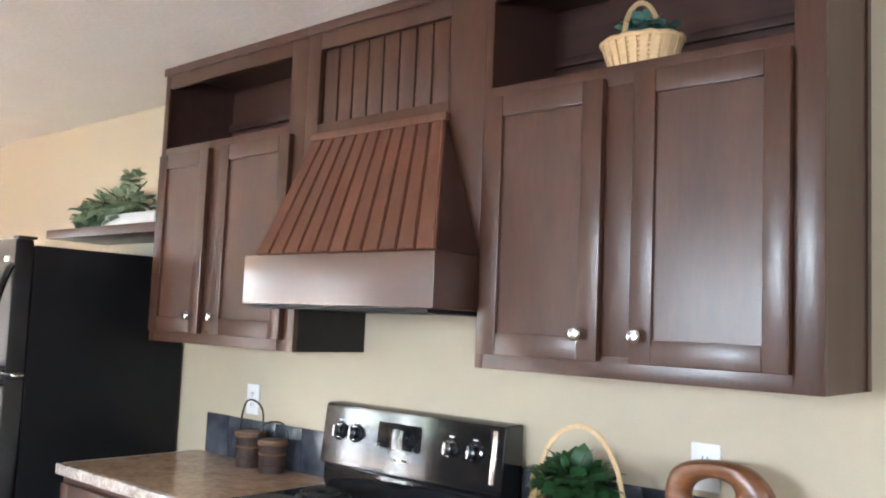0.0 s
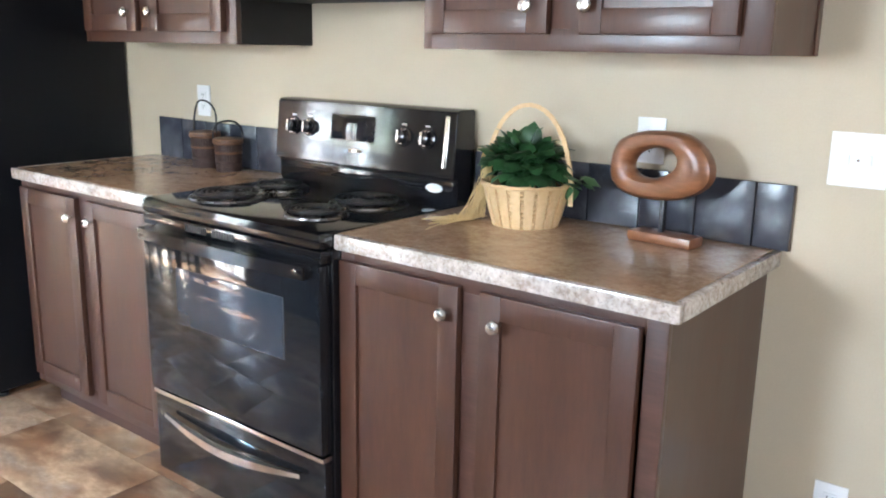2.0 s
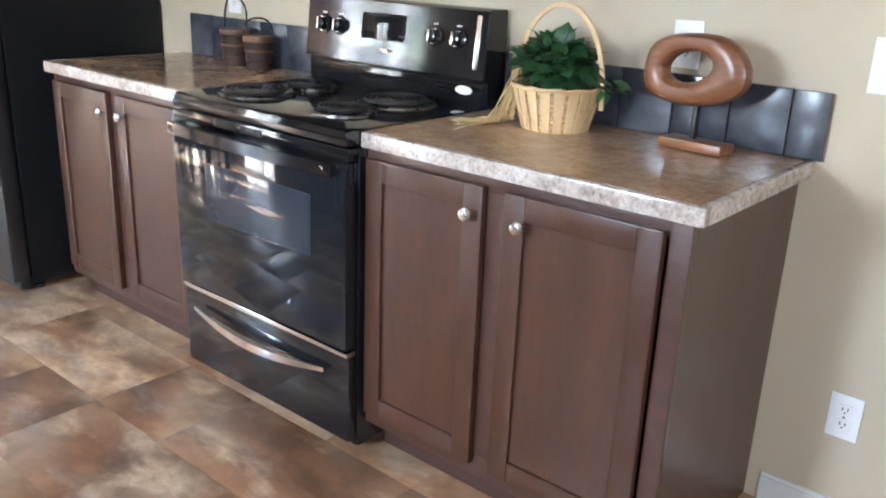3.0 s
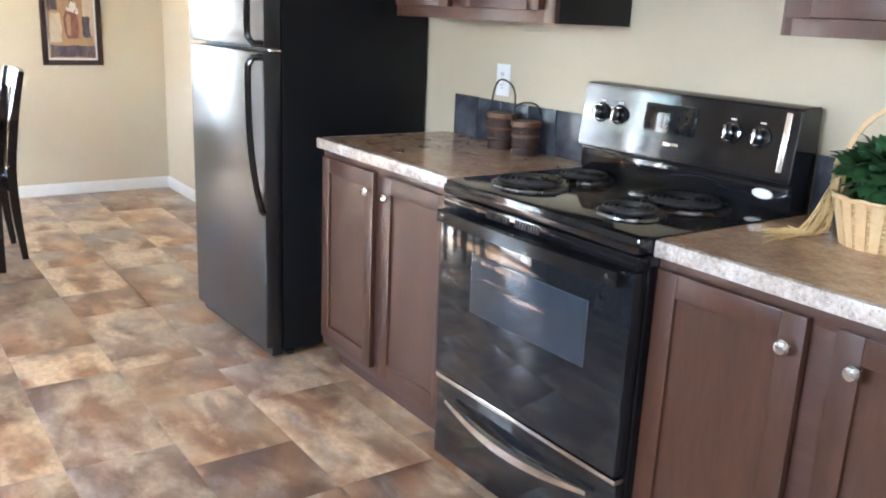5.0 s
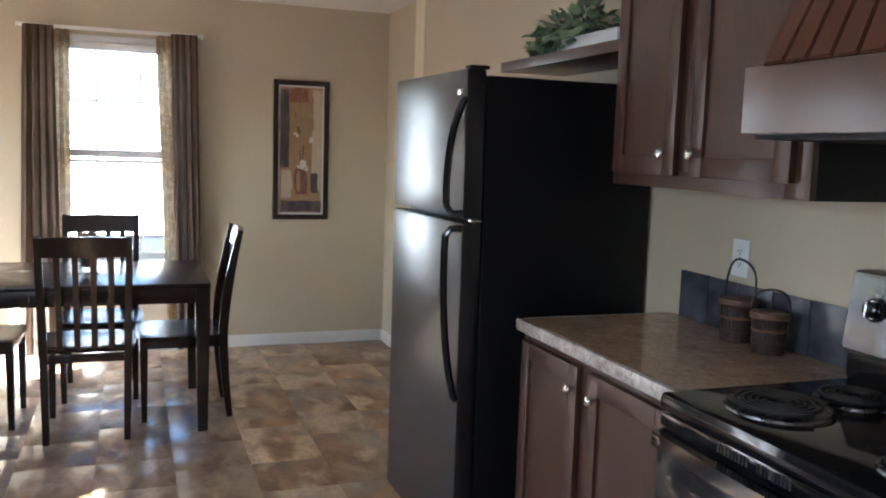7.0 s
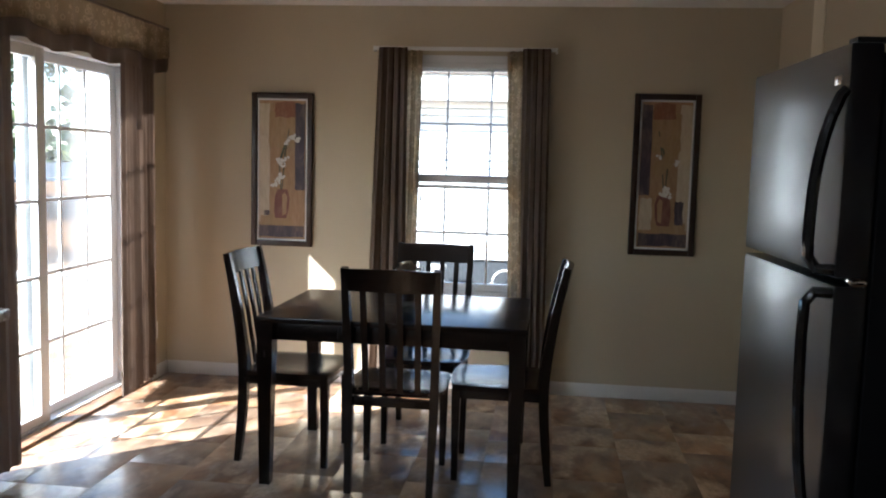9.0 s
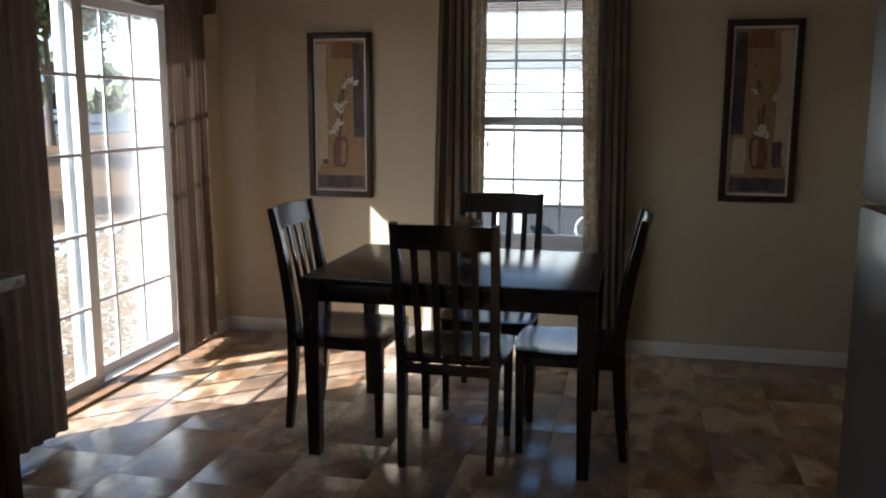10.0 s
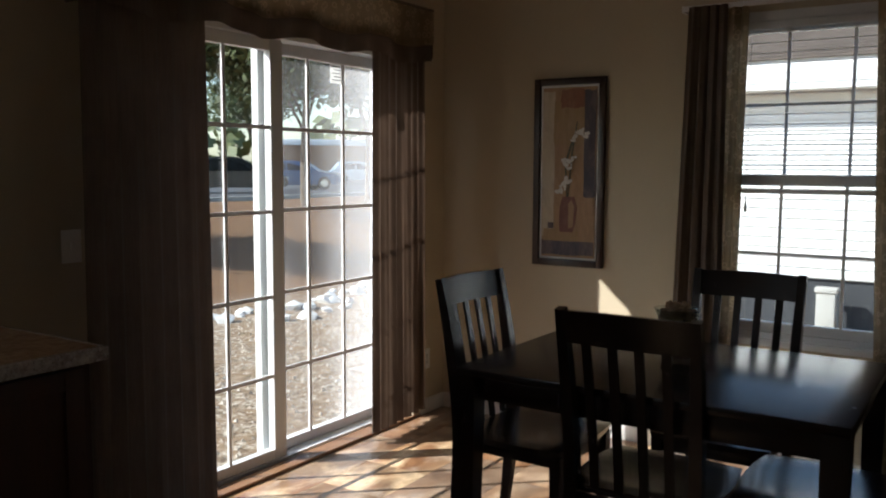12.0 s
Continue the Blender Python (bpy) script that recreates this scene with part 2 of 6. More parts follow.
def vinyl_floor():
    """Printed slate vinyl: rust, brown and grey clouds, torn cream patches, a tint of its own for each piece."""
    m, nt, b = blank("slate_look_vinyl")
    info = nt.nodes.new("ShaderNodeObjectInfo")
    g = nt.nodes.new("ShaderNodeNewGeometry")
    off = nt.nodes.new("ShaderNodeVectorMath")
    off.operation = "MULTIPLY_ADD"
    nt.links.new(info.outputs["Random"], off.inputs[0])
    off.inputs[1].default_value = (37, 53, 11)
    nt.links.new(g.outputs["Position"], off.inputs[2])
    st = nt.nodes.new("ShaderNodeMapping")
    st.inputs["Scale"].default_value = (1, 1.6, 1)
    st.inputs["Rotation"].default_value = (0, 0, 0.3)
    nt.links.new(off.outputs["Vector"], st.inputs["Vector"])
    v = st.outputs["Vector"]
    cloud = tex_noise(nt, v, 3.4, 5, 0.55, 0.4)
    hue = tex_noise(nt, v, 2.3, 3, 0.5, 0.2)
    torn = tex_noise(nt, v, 3.6, 5, 0.52, 0.35)
    grey = tex_noise(nt, v, 4.6, 5, 0.55, 0.3)
    fine = tex_noise(nt, v, 24, 6, 0.65, 0.3)
    rust = ramp(nt, cloud, [(0.30, (0.16, 0.082, 0.044)), (0.48, (0.32, 0.18, 0.098)), (0.66, (0.46, 0.295, 0.17))])
    brown = ramp(nt, cloud, [(0.30, (0.15, 0.10, 0.072)), (0.48, (0.29, 0.205, 0.138)), (0.66, (0.44, 0.335, 0.235))])
    col = mix_col(nt, ramp(nt, hue, [(0.42, (0, 0, 0)), (0.58, (1, 1, 1))]), rust, brown)
    # cream patches are common on some pieces and rare on others
    more = nt.nodes.new("ShaderNodeMath")
    more.operation = "MULTIPLY_ADD"
    nt.links.new(info.outputs["Random"], more.inputs[0])
    more.inputs[1].default_value, more.inputs[2].default_value = 0.20, -0.10
    add = nt.nodes.new("ShaderNodeMath")
    add.operation = "ADD"
    nt.links.new(more.outputs["Value"], add.inputs[0])
    nt.links.new(torn, add.inputs[1])
    cream = ramp(nt, fine, [(0.3, (0.56, 0.41, 0.26)), (0.7, (0.76, 0.63, 0.47))])
    col = mix_col(nt, ramp(nt, add.outputs["Value"], [(0.50, (0, 0, 0)), (0.66, (0.9, 0.9, 0.9))]), col, cream)
    pale = ramp(nt, fine, [(0.3, (0.34, 0.31, 0.29)), (0.7, (0.56, 0.53, 0.51))])
    col = mix_col(nt, ramp(nt, grey, [(0.58, (0, 0, 0)), (0.72, (0.45, 0.45, 0.45))]), col, pale)
    dark = ramp(nt, grey, [(0.32, (0.5, 0.5, 0.5)), (0.43, (0, 0, 0))])
    col = mix_col(nt, dark, col, (0.115, 0.075, 0.055))
    col = mix_col(nt, 0.32, col, ramp(nt, fine, [(0.3, (0.72, 0.70, 0.68)), (0.7, (1.2, 1.2, 1.2))]), "MULTIPLY")
    own = nt.nodes.new("ShaderNodeTexWhiteNoise")
    own.noise_dimensions = "1D"
    nt.links.new(info.outputs["Random"], own.inputs["W"])
    col = mix_col(nt, 0.75, col, ramp(nt, own.outputs["Value"], [(0.0, (0.70, 0.66, 0.66)), (0.4, (0.94, 0.87, 0.80)), (0.75, (1.08, 0.98, 0.84)), (1.0, (1.28, 1.20, 1.02))]), "MULTIPLY")
    nt.links.new(col, b.inputs["Base Color"])
    r = nt.nodes.new("ShaderNodeMapRange")
    r.inputs["To Min"].default_value, r.inputs["To Max"].default_value = 0.24, 0.42
    nt.links.new(fine, r.inputs["Value"])
    nt.links.new(r.outputs["Result"], b.inputs["Roughness"])
    b.inputs["Coat Weight"].default_value, b.inputs["Coat Roughness"].default_value = 0.45, 0.2
    bump(nt, b, fine, 0.02, 0.0006)
    return m


M_TOP = laminate("granite_laminate", [(0.32, (0.27, 0.155, 0.088)), (0.48, (0.42, 0.27, 0.16)), (0.66, (0.56, 0.41, 0.27))], 0.12, [(0.36, (0.16, 0.11, 0.08)), (0.5, (0.38, 0.27, 0.19)), (0.64, (0.74, 0.66, 0.57))], 0.14)
# the same laminate, paler: window light on the edges is put into the colour
M_TOP_LIT = laminate("granite_laminate_lit_edge", [(0.36, (0.19, 0.14, 0.105)), (0.48, (0.42, 0.345, 0.285)), (0.62, (0.68, 0.63, 0.58))], 0.3, [(0.36, (0.30, 0.24, 0.20)), (0.5, (0.62, 0.56, 0.50)), (0.64, (0.84, 0.81, 0.78))], 0.55)
M_TILE = vinyl_floor()
M_GROUT = surface("vinyl_joint", (0.19, 0.135, 0.095), (0.26, 0.19, 0.14), 0.5, scale=6, grain=80)
# the pale blue-grey clouds paint reflected shine onto dark slate
M_BSPL = slate_tile("dark_slate_tile_with_shine", [(0.25, (0.014, 0.014, 0.02)), (0.5, (0.045, 0.05, 0.066)), (0.75, (0.15, 0.16, 0.18))], 0.22, 5, 0.7)


def glass(name="clear_glass", tint=(0.93, 0.96, 0.95)):
    m, nt, b = blank(name)
    out = nt.nodes["Material Output"]
    tr, gl = nt.nodes.new("ShaderNodeBsdfTransparent"), nt.nodes.new("ShaderNodeBsdfGlossy")
    tr.inputs["Color"].default_value = (*tint, 1)
    gl.inputs["Roughness"].default_value = 0.01
    lw, mx = nt.nodes.new("ShaderNodeLayerWeight"), nt.nodes.new("ShaderNodeMixShader")
    lw.inputs["Blend"].default_value = 0.5
    pw, sc_ = nt.nodes.new("ShaderNodeMath"), nt.nodes.new("ShaderNodeMath")
    pw.operation, pw.inputs[1].default_value = "POWER", 4.0
    sc_.operation, sc_.inputs[1].default_value, sc_.inputs[2].default_value = "MULTIPLY_ADD", 0.8, 0.03
    nt.links.new(lw.outputs["Facing"], pw.inputs[0])
    nt.links.new(pw.outputs["Value"], sc_.inputs[0])
    nt.links.new(sc_.outputs["Value"], mx.inputs["Fac"])
    nt.links.new(tr.outputs["BSDF"], mx.inputs[1])
    nt.links.new(gl.outputs["BSDF"], mx.inputs[2])
    nt.links.new(mx.outputs["Shader"], out.inputs["Surface"])
    nt.nodes.remove(b)
    return m


def cloth(name, lo, hi, through_part, pattern=False):
    """A curtain cloth that lets some daylight through; weave, and woven rings where patterned."""
    m, nt, b = blank(name)
    out = nt.nodes["Material Output"]
    vec = coords(nt)
    fine = tex_noise(nt, coords(nt, (1, 1, 0.05)), 220, 3)
    big = tex_noise(nt, vec, 5, 3)
    col = mix_col(nt, 0.5, ramp(nt, big, [(0.3, lo), (0.7, hi)]), ramp(nt, fine, [(0.3, lo), (0.7, hi)]))
    if pattern:
        vo = nt.nodes.new("ShaderNodeTexVoronoi")
        vo.inputs["Scale"].default_value = 26
        nt.links.new(vec, vo.inputs["Vector"])
        ring = ramp(nt, vo.outputs["Distance"], [(0.2, (0, 0, 0)), (0.32, (1, 1, 1)), (0.45, (0, 0, 0))])
        col = mix_col(nt, ring, col, tuple(min(1, c * 1.35) for c in hi))
    nt.links.new(col, b.inputs["Base Color"])
    b.inputs["Roughness"].default_value = 0.75
    b.inputs["Sheen Weight"].default_value = 0.2
    bump(nt, b, fine, 0.15, 0.001)
    tl, mx = nt.nodes.new("ShaderNodeBsdfTranslucent"), nt.nodes.new("ShaderNodeMixShader")
    nt.links.new(col, tl.inputs["Color"])
    mx.inputs["Fac"].default_value = through_part
    nt.links.new(b.outputs["BSDF"], mx.inputs[1])
    nt.links.new(tl.outputs["BSDF"], mx.inputs[2])
    nt.links.new(mx.outputs["Shader"], out.inputs["Surface"])
    return m


M_GLASS = glass()


def dusty_glare_glass():
    """Window glass with a film of dust that catches the sun, and a painted glare along the outer stile."""
    m = glass("dusty_glare_glass")
    nt = m.node_tree
    out = nt.nodes["Material Output"]
    clear = out.inputs["Surface"].links[0].from_socket
    tl, mx = nt.nodes.new("ShaderNodeBsdfTranslucent"), nt.nodes.new("ShaderNodeMixShader")
    tl.inputs["Color"].default_value = (0.9, 0.9, 0.9, 1)
    film = tex_noise(nt, coords(nt, (1.6, 1, 0.5)), 1.6, 3, 0.5, 0.3)
    xyz, edge, both = nt.nodes.new("ShaderNodeSeparateXYZ"), nt.nodes.new("ShaderNodeMapRange"), nt.nodes.new("ShaderNodeMath")
    nt.links.new(coords(nt), xyz.inputs["Vector"])
    nt.links.new(xyz.outputs["X"], edge.inputs["Value"])
    edge.interpolation_type = "SMOOTHSTEP"
    # painted sun glare: a white veil that grows towards the outer stile
    edge.inputs["From Min"].default_value, edge.inputs["From Max"].default_value = -6.0, -6.55
    edge.inputs["To Min"].default_value, edge.inputs["To Max"].default_value = 0.0, 0.16
    nt.links.new(edge.outputs["Result"], both.inputs[0])
    nt.links.new(ramp(nt, film, [(0.36, (0.01, 0.01, 0.01)), (0.72, (0.06, 0.06, 0.06))]), both.inputs[1])
    nt.links.new(both.outputs["Value"], mx.inputs["Fac"])
    nt.links.new(clear, mx.inputs[1])
    nt.links.new(tl.outputs["BSDF"], mx.inputs[2])
    nt.links.new(mx.outputs["Shader"], out.inputs["Surface"])
    return m


M_DUSTY_GLARE = dusty_glare_glass()
M_CURTD = cloth("brown_curtain_cloth", (0.14, 0.098, 0.070), (0.22, 0.158, 0.116), 0.15)
M_CURTG = cloth("gold_patterned_cloth", (0.35, 0.265, 0.16), (0.48, 0.375, 0.245), 0.5, True)
M_PAPER = cloth("white_paper", (0.80, 0.80, 0.78), (0.86, 0.86, 0.84), 0.7)
M_BLIND = cloth("white_blind_slat", (0.72, 0.72, 0.71), (0.80, 0.80, 0.79), 0.15)

# ---- shapes ----


def bm_box(x0, y0, z0, x1, y1, z1, bev=0.0, into=None):
    t = bmesh.new()
    bmesh.ops.create_cube(t, size=1)
    for v in t.verts:
        v.co = Vector(((x0 + x1) / 2 + v.co.x * (x1 - x0), (y0 + y1) / 2 + v.co.y * (y1 - y0), (z0 + z1) / 2 + v.co.z * (z1 - z0)))
    if bev:
        bmesh.ops.bevel(t, geom=list(t.edges), offset=bev, segments=2, profile=0.6, affect="EDGES")
    return merge(into, t)


def merge(into, t):
    if into is None:
        return t
    me = bpy.data.meshes.new("tmp")
    t.to_mesh(me)
    t.free()
    into.from_mesh(me)
    bpy.data.meshes.remove(me)
    return into


def bm_lathe(profile, seg=24, at=(0, 0, 0), axis="Z", into=None):
    """Turns (radius, height) pairs round an axis."""
    t = bmesh.new()
    rings = []
    for r, h in profile:
        ring = []
        for i in range(seg):
            a = 2 * math.pi * i / seg
            p = (r * math.cos(a), r * math.sin(a), h)
            p = {"Z": p, "Y": (p[0], h, p[1]), "X": (h, p[0], p[1])}[axis]
            ring.append(t.verts.new(Vector(p) + Vector(at)))
        rings.append(ring)
    for a, b in zip(rings, rings[1:]):
        for i in range(seg):
            t.faces.new((a[i], a[(i + 1) % seg], b[(i + 1) % seg], b[i]))
    for ring in (rings[0], rings[-1]):
        t.faces.new(ring)
    bmesh.ops.recalc_face_normals(t, faces=t.faces)
    return merge(into, t)


def bm_sweep(points, sizes, into=None, seg=8, square=False, up=(0, 0, 1)):
    """A bar along points; sizes are radii (round) or (half width, half depth) pairs (square)."""
    t = bmesh.new()
    pts = [Vector(p) for p in points]
    if not isinstance(sizes, list):
        sizes = [sizes] * len(pts)
    rings = []
    for i, p in enumerate(pts):
        d = (pts[min(i + 1, len(pts) - 1)] - pts[max(i - 1, 0)]).normalized()
        u = Vector(up)
        if abs(d.dot(u)) > 0.98:
            u = Vector((0, 1, 0))
        s = d.cross(u).normalized()
        n = s.cross(d).normalized()
        if square:
            a, b = sizes[i]
            ring = [p + s * a + n * b, p - s * a + n * b, p - s * a - n * b, p + s * a - n * b]
        else:
            ring = [p + (s * math.cos(2 * math.pi * k / seg) + n * math.sin(2 * math.pi * k / seg)) * sizes[i] for k in range(seg)]
        rings.append([t.verts.new(q) for q in ring])
    k = len(rings[0])
    for a, b in zip(rings, rings[1:]):
        for i in range(k):
            t.faces.new((a[i], a[(i + 1) % k], b[(i + 1) % k], b[i]))
    t.faces.new(rings[0])
    t.faces.new(rings[-1])
    bmesh.ops.recalc_face_normals(t, faces=t.faces)
    return merge(into, t)


def bm_poly(points, y0, y1, into=None, plane="XZ", bev=0.0):
    """A flat outline made thick: points in plane, thickness along the third axis."""
    t = bmesh.new()

    def at(a, b, c):
        return {"XZ": (a, c, b), "YZ": (c, a, b), "XY": (a, b, c)}[plane]
    lo = [t.verts.new(at(a, b, y0)) for a, b in points]
    hi = [t.verts.new(at(a, b, y1)) for a, b in points]
    n = len(points)
    t.faces.new(lo)
    t.faces.new(hi[::-1])
    for i in range(n):
        t.faces.new((lo[i], lo[(i + 1) % n], hi[(i + 1) % n], hi[i]))
    bmesh.ops.recalc_face_normals(t, faces=t.faces)
    if bev:
        bmesh.ops.bevel(t, geom=list(t.edges), offset=bev, segments=2, affect="EDGES")
    return merge(into, t)


def mesh_of(bm, name, material, smooth=True):
    me = bpy.data.meshes.new(name)
    bm.to_mesh(me)
    bm.free()
    me.materials.append(material)
    if smooth:
        me.shade_smooth()
        me.set_sharp_from_angle(angle=radians(35))
    return me


def thing(name, at=(0, 0, 0), turn=0.0, label="", category="", group="", kind=""):
    ob = new(name)
    ob.empty_display_size = 0.1
    ob.matrix_basis = pose(*at, 0, 0, turn)
    return tagged(ob, label, category, group, kind)


def part(name, bm, material, parent, label="", at=None):
    ob = new(name, mesh_of(bm, name, material))
    ob.parent = parent
    if at is not None:
        ob.matrix_basis = at
    return tagged(ob, label)


def solid(name, bm, material, label="", category="", group="", kind="", at=None):
    ob = new(name, mesh_of(bm, name, material))
    if at is not None:
        ob.matrix_basis = at
    return tagged(ob, label, category, group, kind)


def structure(name, bm, material, label, category):
    return solid(name, bm, material, label, category, kind="structure")


# ---- the room ----
XW, XE, YN, YS, CEIL = -6.95, 5.0, 2.2, -1.64, 2.42
TH = 0.15
DX0, DX1, DTOP = -6.65, -4.715, 2.02            # sliding door opening
WY0, WY1, WZ0, WZ1 = -0.151, 0.844, 0.60, 2.12   # dining window opening
KX0, KX1, KZ0, KZ1 = -2.72, -1.58, 1.12, 1.95  # window over the sink
LX0, LX1 = 1.3, 2.4                            # unseen opening added at the living end, behind the walker, for a fill lamp

floor = structure("floor", bm_box(XW - TH, YS - TH, -0.12, XE + TH, YN + TH, -0.004), M_GROUT, "floor under slate-look vinyl pieces", "floor")
structure("ceiling", bm_box(XW - TH, YS - TH, CEIL, XE + TH, YN + TH, CEIL + 0.1), M_CEIL, "off-white textured ceiling", "ceiling")
structure("wall_north", bm_box(XW - TH, YN, -0.1, XE + TH, YN + TH, CEIL), M_WALL, "tan painted kitchen wall", "wall")
b = bm_box(XW - TH, YS - TH, -0.1, XW, WY0, CEIL)
bm_box(XW - TH, WY1, -0.1, XW, YN, CEIL, into=b)
bm_box(XW - TH, WY0, -0.1, XW, WY1, WZ0, into=b)
bm_box(XW - TH, WY0, WZ1, XW, WY1, CEIL, into=b)
structure("wall_west", b, M_WALL, "tan painted dining wall with a window", "wall")
b = bm_box(XW, YS - TH, -0.1, DX0, YS, CEIL)
bm_box(DX0, YS - TH, DTOP, DX1, YS, CEIL, into=b)
bm_box(DX1, YS - TH, -0.1, KX0, YS, CEIL, into=b)
bm_box(KX0, YS - TH, -0.1, KX1, YS, KZ0, into=b)
bm_box(KX0, YS - TH, KZ1, KX1, YS, CEIL, into=b)
bm_box(KX1, YS - TH, -0.1, LX0, YS, CEIL, into=b)
bm_box(LX0, YS - TH, -0.1, LX1, YS, 0.9, into=b)
bm_box(LX0, YS - TH, 2.0, LX1, YS, CEIL, into=b)
bm_box(LX1, YS - TH, -0.1, XE + TH, YS, CEIL, into=b)
structure("wall_south", b, M_WALL, "tan painted wall with the sliding door", "wall")
structure("wall_east", bm_box(XE, YS, -0.1, XE + TH, YN, CEIL), M_WALL, "tan painted end wall", "wall")


def baseboard(name, x0, y0, x1, y1, front):
    """front: the side that looks into the room; the cap is set back a little."""
    b = bm_box(x0, y0, 0.0, x1, y1, 0.074, 0.002)
    dx, dy = front
    bm_box(x0 + 0.004 * (dx < 0), y0 + 0.004 * (dy < 0), 0.0735, x1 - 0.004 * (dx > 0), y1 - 0.004 * (dy > 0), 0.085, 0.002, into=b)
    structure(name, b, M_WHITE, "white painted baseboard along the wall", "baseboard")


baseboard("baseboard_west", XW + 0.0005, YS + 0.014, XW + 0.012, YN - 0.014, (1, 0))
baseboard("baseboard_north", XW + 0.0005, YN - 0.012, -3.3, YN - 0.0005, (0, -1))
baseboard("baseboard_north_kitchen", -0.755, YN - 0.012, XE, YN - 0.0005, (0, -1))
baseboard("baseboard_south", XW + 0.0005, YS + 0.0005, DX0 - 0.06, YS + 0.012, (0, 1))
baseboard("baseboard_south_kitchen", DX1 + 0.06, YS + 0.0005, -4.24, YS + 0.012, (0, 1))
structure("trim_batten", bm_box(-6.30, YN - 0.008, 0.085, -6.115, YN, CEIL, 0.002), M_CREAM, "cream batten strip over a wall joint", "trim")

# unseen blind that keeps direct sun out of the added opening
lb = thing("window_blind", (0, YS - 0.07, 0), 0, "closed white blind in the added living end window", "blind")
for k in range(23):
    part("slat", bm_box(LX0 + 0.002, -0.003 + 0.001 * (k % 2), 0.905 + k * 0.0475, LX1 - 0.002, 0.003 + 0.001 * (k % 2), 0.951 + k * 0.0475), M_BLIND, lb)

# ---- dining window ----
win = thing("window_1", (XW - 0.05, 0, 0), 0, "white vinyl double-hung window with grilles", "window", kind="structure")
b = bm_box(-0.05, WY0, WZ0, 0.05, WY0 + 0.045, WZ1, 0.004)
bm_box(-0.05, WY1 - 0.045, WZ0, 0.05, WY1, WZ1, 0.004, into=b)
bm_box(-0.05, WY0 + 0.045, WZ1 - 0.045, 0.05, WY1 - 0.045, WZ1, 0.004, into=b)
bm_box(-0.05, WY0 + 0.045, WZ0, 0.05, WY1 - 0.045, WZ0 + 0.04, 0.004, into=b)
part("window_frame", b, M_VINYL, win)
part("window_sill", bm_box(0.05, WY0 - 0.03, WZ0 - 0.02, 0.085, WY1 + 0.03, WZ0 + 0.012, 0.004), M_VINYL, win)


def sash(parent, x, z0, z1):
    y0, y1 = WY0 + 0.047, WY1 - 0.047
    b = bm_box(x - 0.016, y0, z0, x + 0.016, y0 + 0.035, z1, 0.003)
    bm_box(x - 0.016, y1 - 0.035, z0, x + 0.016, y1, z1, 0.003, into=b)
    bm_box(x - 0.016, y0 + 0.035, z1 - 0.045, x + 0.016, y1 - 0.035, z1, 0.003, into=b)
    bm_box(x - 0.016, y0 + 0.035, z0, x + 0.016, y1 - 0.035, z0 + 0.045, 0.003, into=b)
    s = part("sash", b, M_VINYL, parent)
    g0, g1, h0, h1 = y0 + 0.035, y1 - 0.035, z0 + 0.045, z1 - 0.045
    p = part("pane", bm_box(x - 0.002, g0 - 0.004, h0 - 0.004, x + 0.002, g1 + 0.004, h1 + 0.004), M_GLASS, s)
    p.visible_shadow = False
    for yy in (0.208, 0.485):
        part("muntin", bm_box(x + 0.004, yy - 0.007, h0, x + 0.012, yy + 0.007, h1), M_VINYL, s)
    part("muntin", bm_box(x + 0.0045, g0, (h0 + h1) / 2 - 0.007, x + 0.0125, g1, (h0 + h1) / 2 + 0.007), M_VINYL, s)


sash(win, -0.02, 1.325, WZ1 - 0.047)
sash(win, 0.02, WZ0 + 0.042, 1.378)

blind = thing("window_blind", (XW - 0.012, 0, 0), 0, "white slatted blind lowered halfway, slats open", "blind")
part("headrail", bm_box(-0.02, WY0 + 0.05, 2.04, 0.02, WY1 - 0.05, 2.073, 0.004), M_VINYL, blind)
sl = mesh_of(bm_box(-0.022, WY0 + 0.052, -0.0012, 0.022, WY1 - 0.052, 0.0012), "slat", M_BLIND)
for i in range(15):
    s = new("slat", sl)
    s.parent = blind
    s.matrix_basis = pose(0.0, 0, 2.025 - i * 0.0465, 0, 6, 0)
part("bottom_rail", bm_box(-0.022, WY0 + 0.052, 1.29, 0.022, WY1 - 0.052, 1.31, 0.004), M_VINYL, blind)
b = bm_sweep([(0.03, 0.06, 2.0), (0.03, 0.058, 1.25)], 0.0015, seg=5)
bm_lathe([(0.003, 1.2), (0.007, 1.21), (0.005, 1.25)], 8, (0.03, 0.058, 0), into=b)
part("cord", b, M_VINYL, blind)

# ---- sliding door ----
door = thing("door_1", (0, -1.79, 0), 0, "white sliding patio door with colonial grilles, closed", "door", kind="structure")
b = bm_box(DX0, -0.06, 0.0, DX0 + 0.05, 0.07, DTOP, 0.004)
bm_box(DX1 - 0.05, -0.06, 0.0, DX1, 0.07, DTOP, 0.004, into=b)
bm_box(DX0 + 0.05, -0.06, DTOP - 0.04, DX1 - 0.05, 0.07, DTOP, 0.004, into=b)
part("door_frame", b, M_VINYL, door)
part("door_track", bm_box(DX0 + 0.05, -0.06, 0.0, DX1 - 0.05, 0.06, 0.022, 0.004), M_VINYL, door)


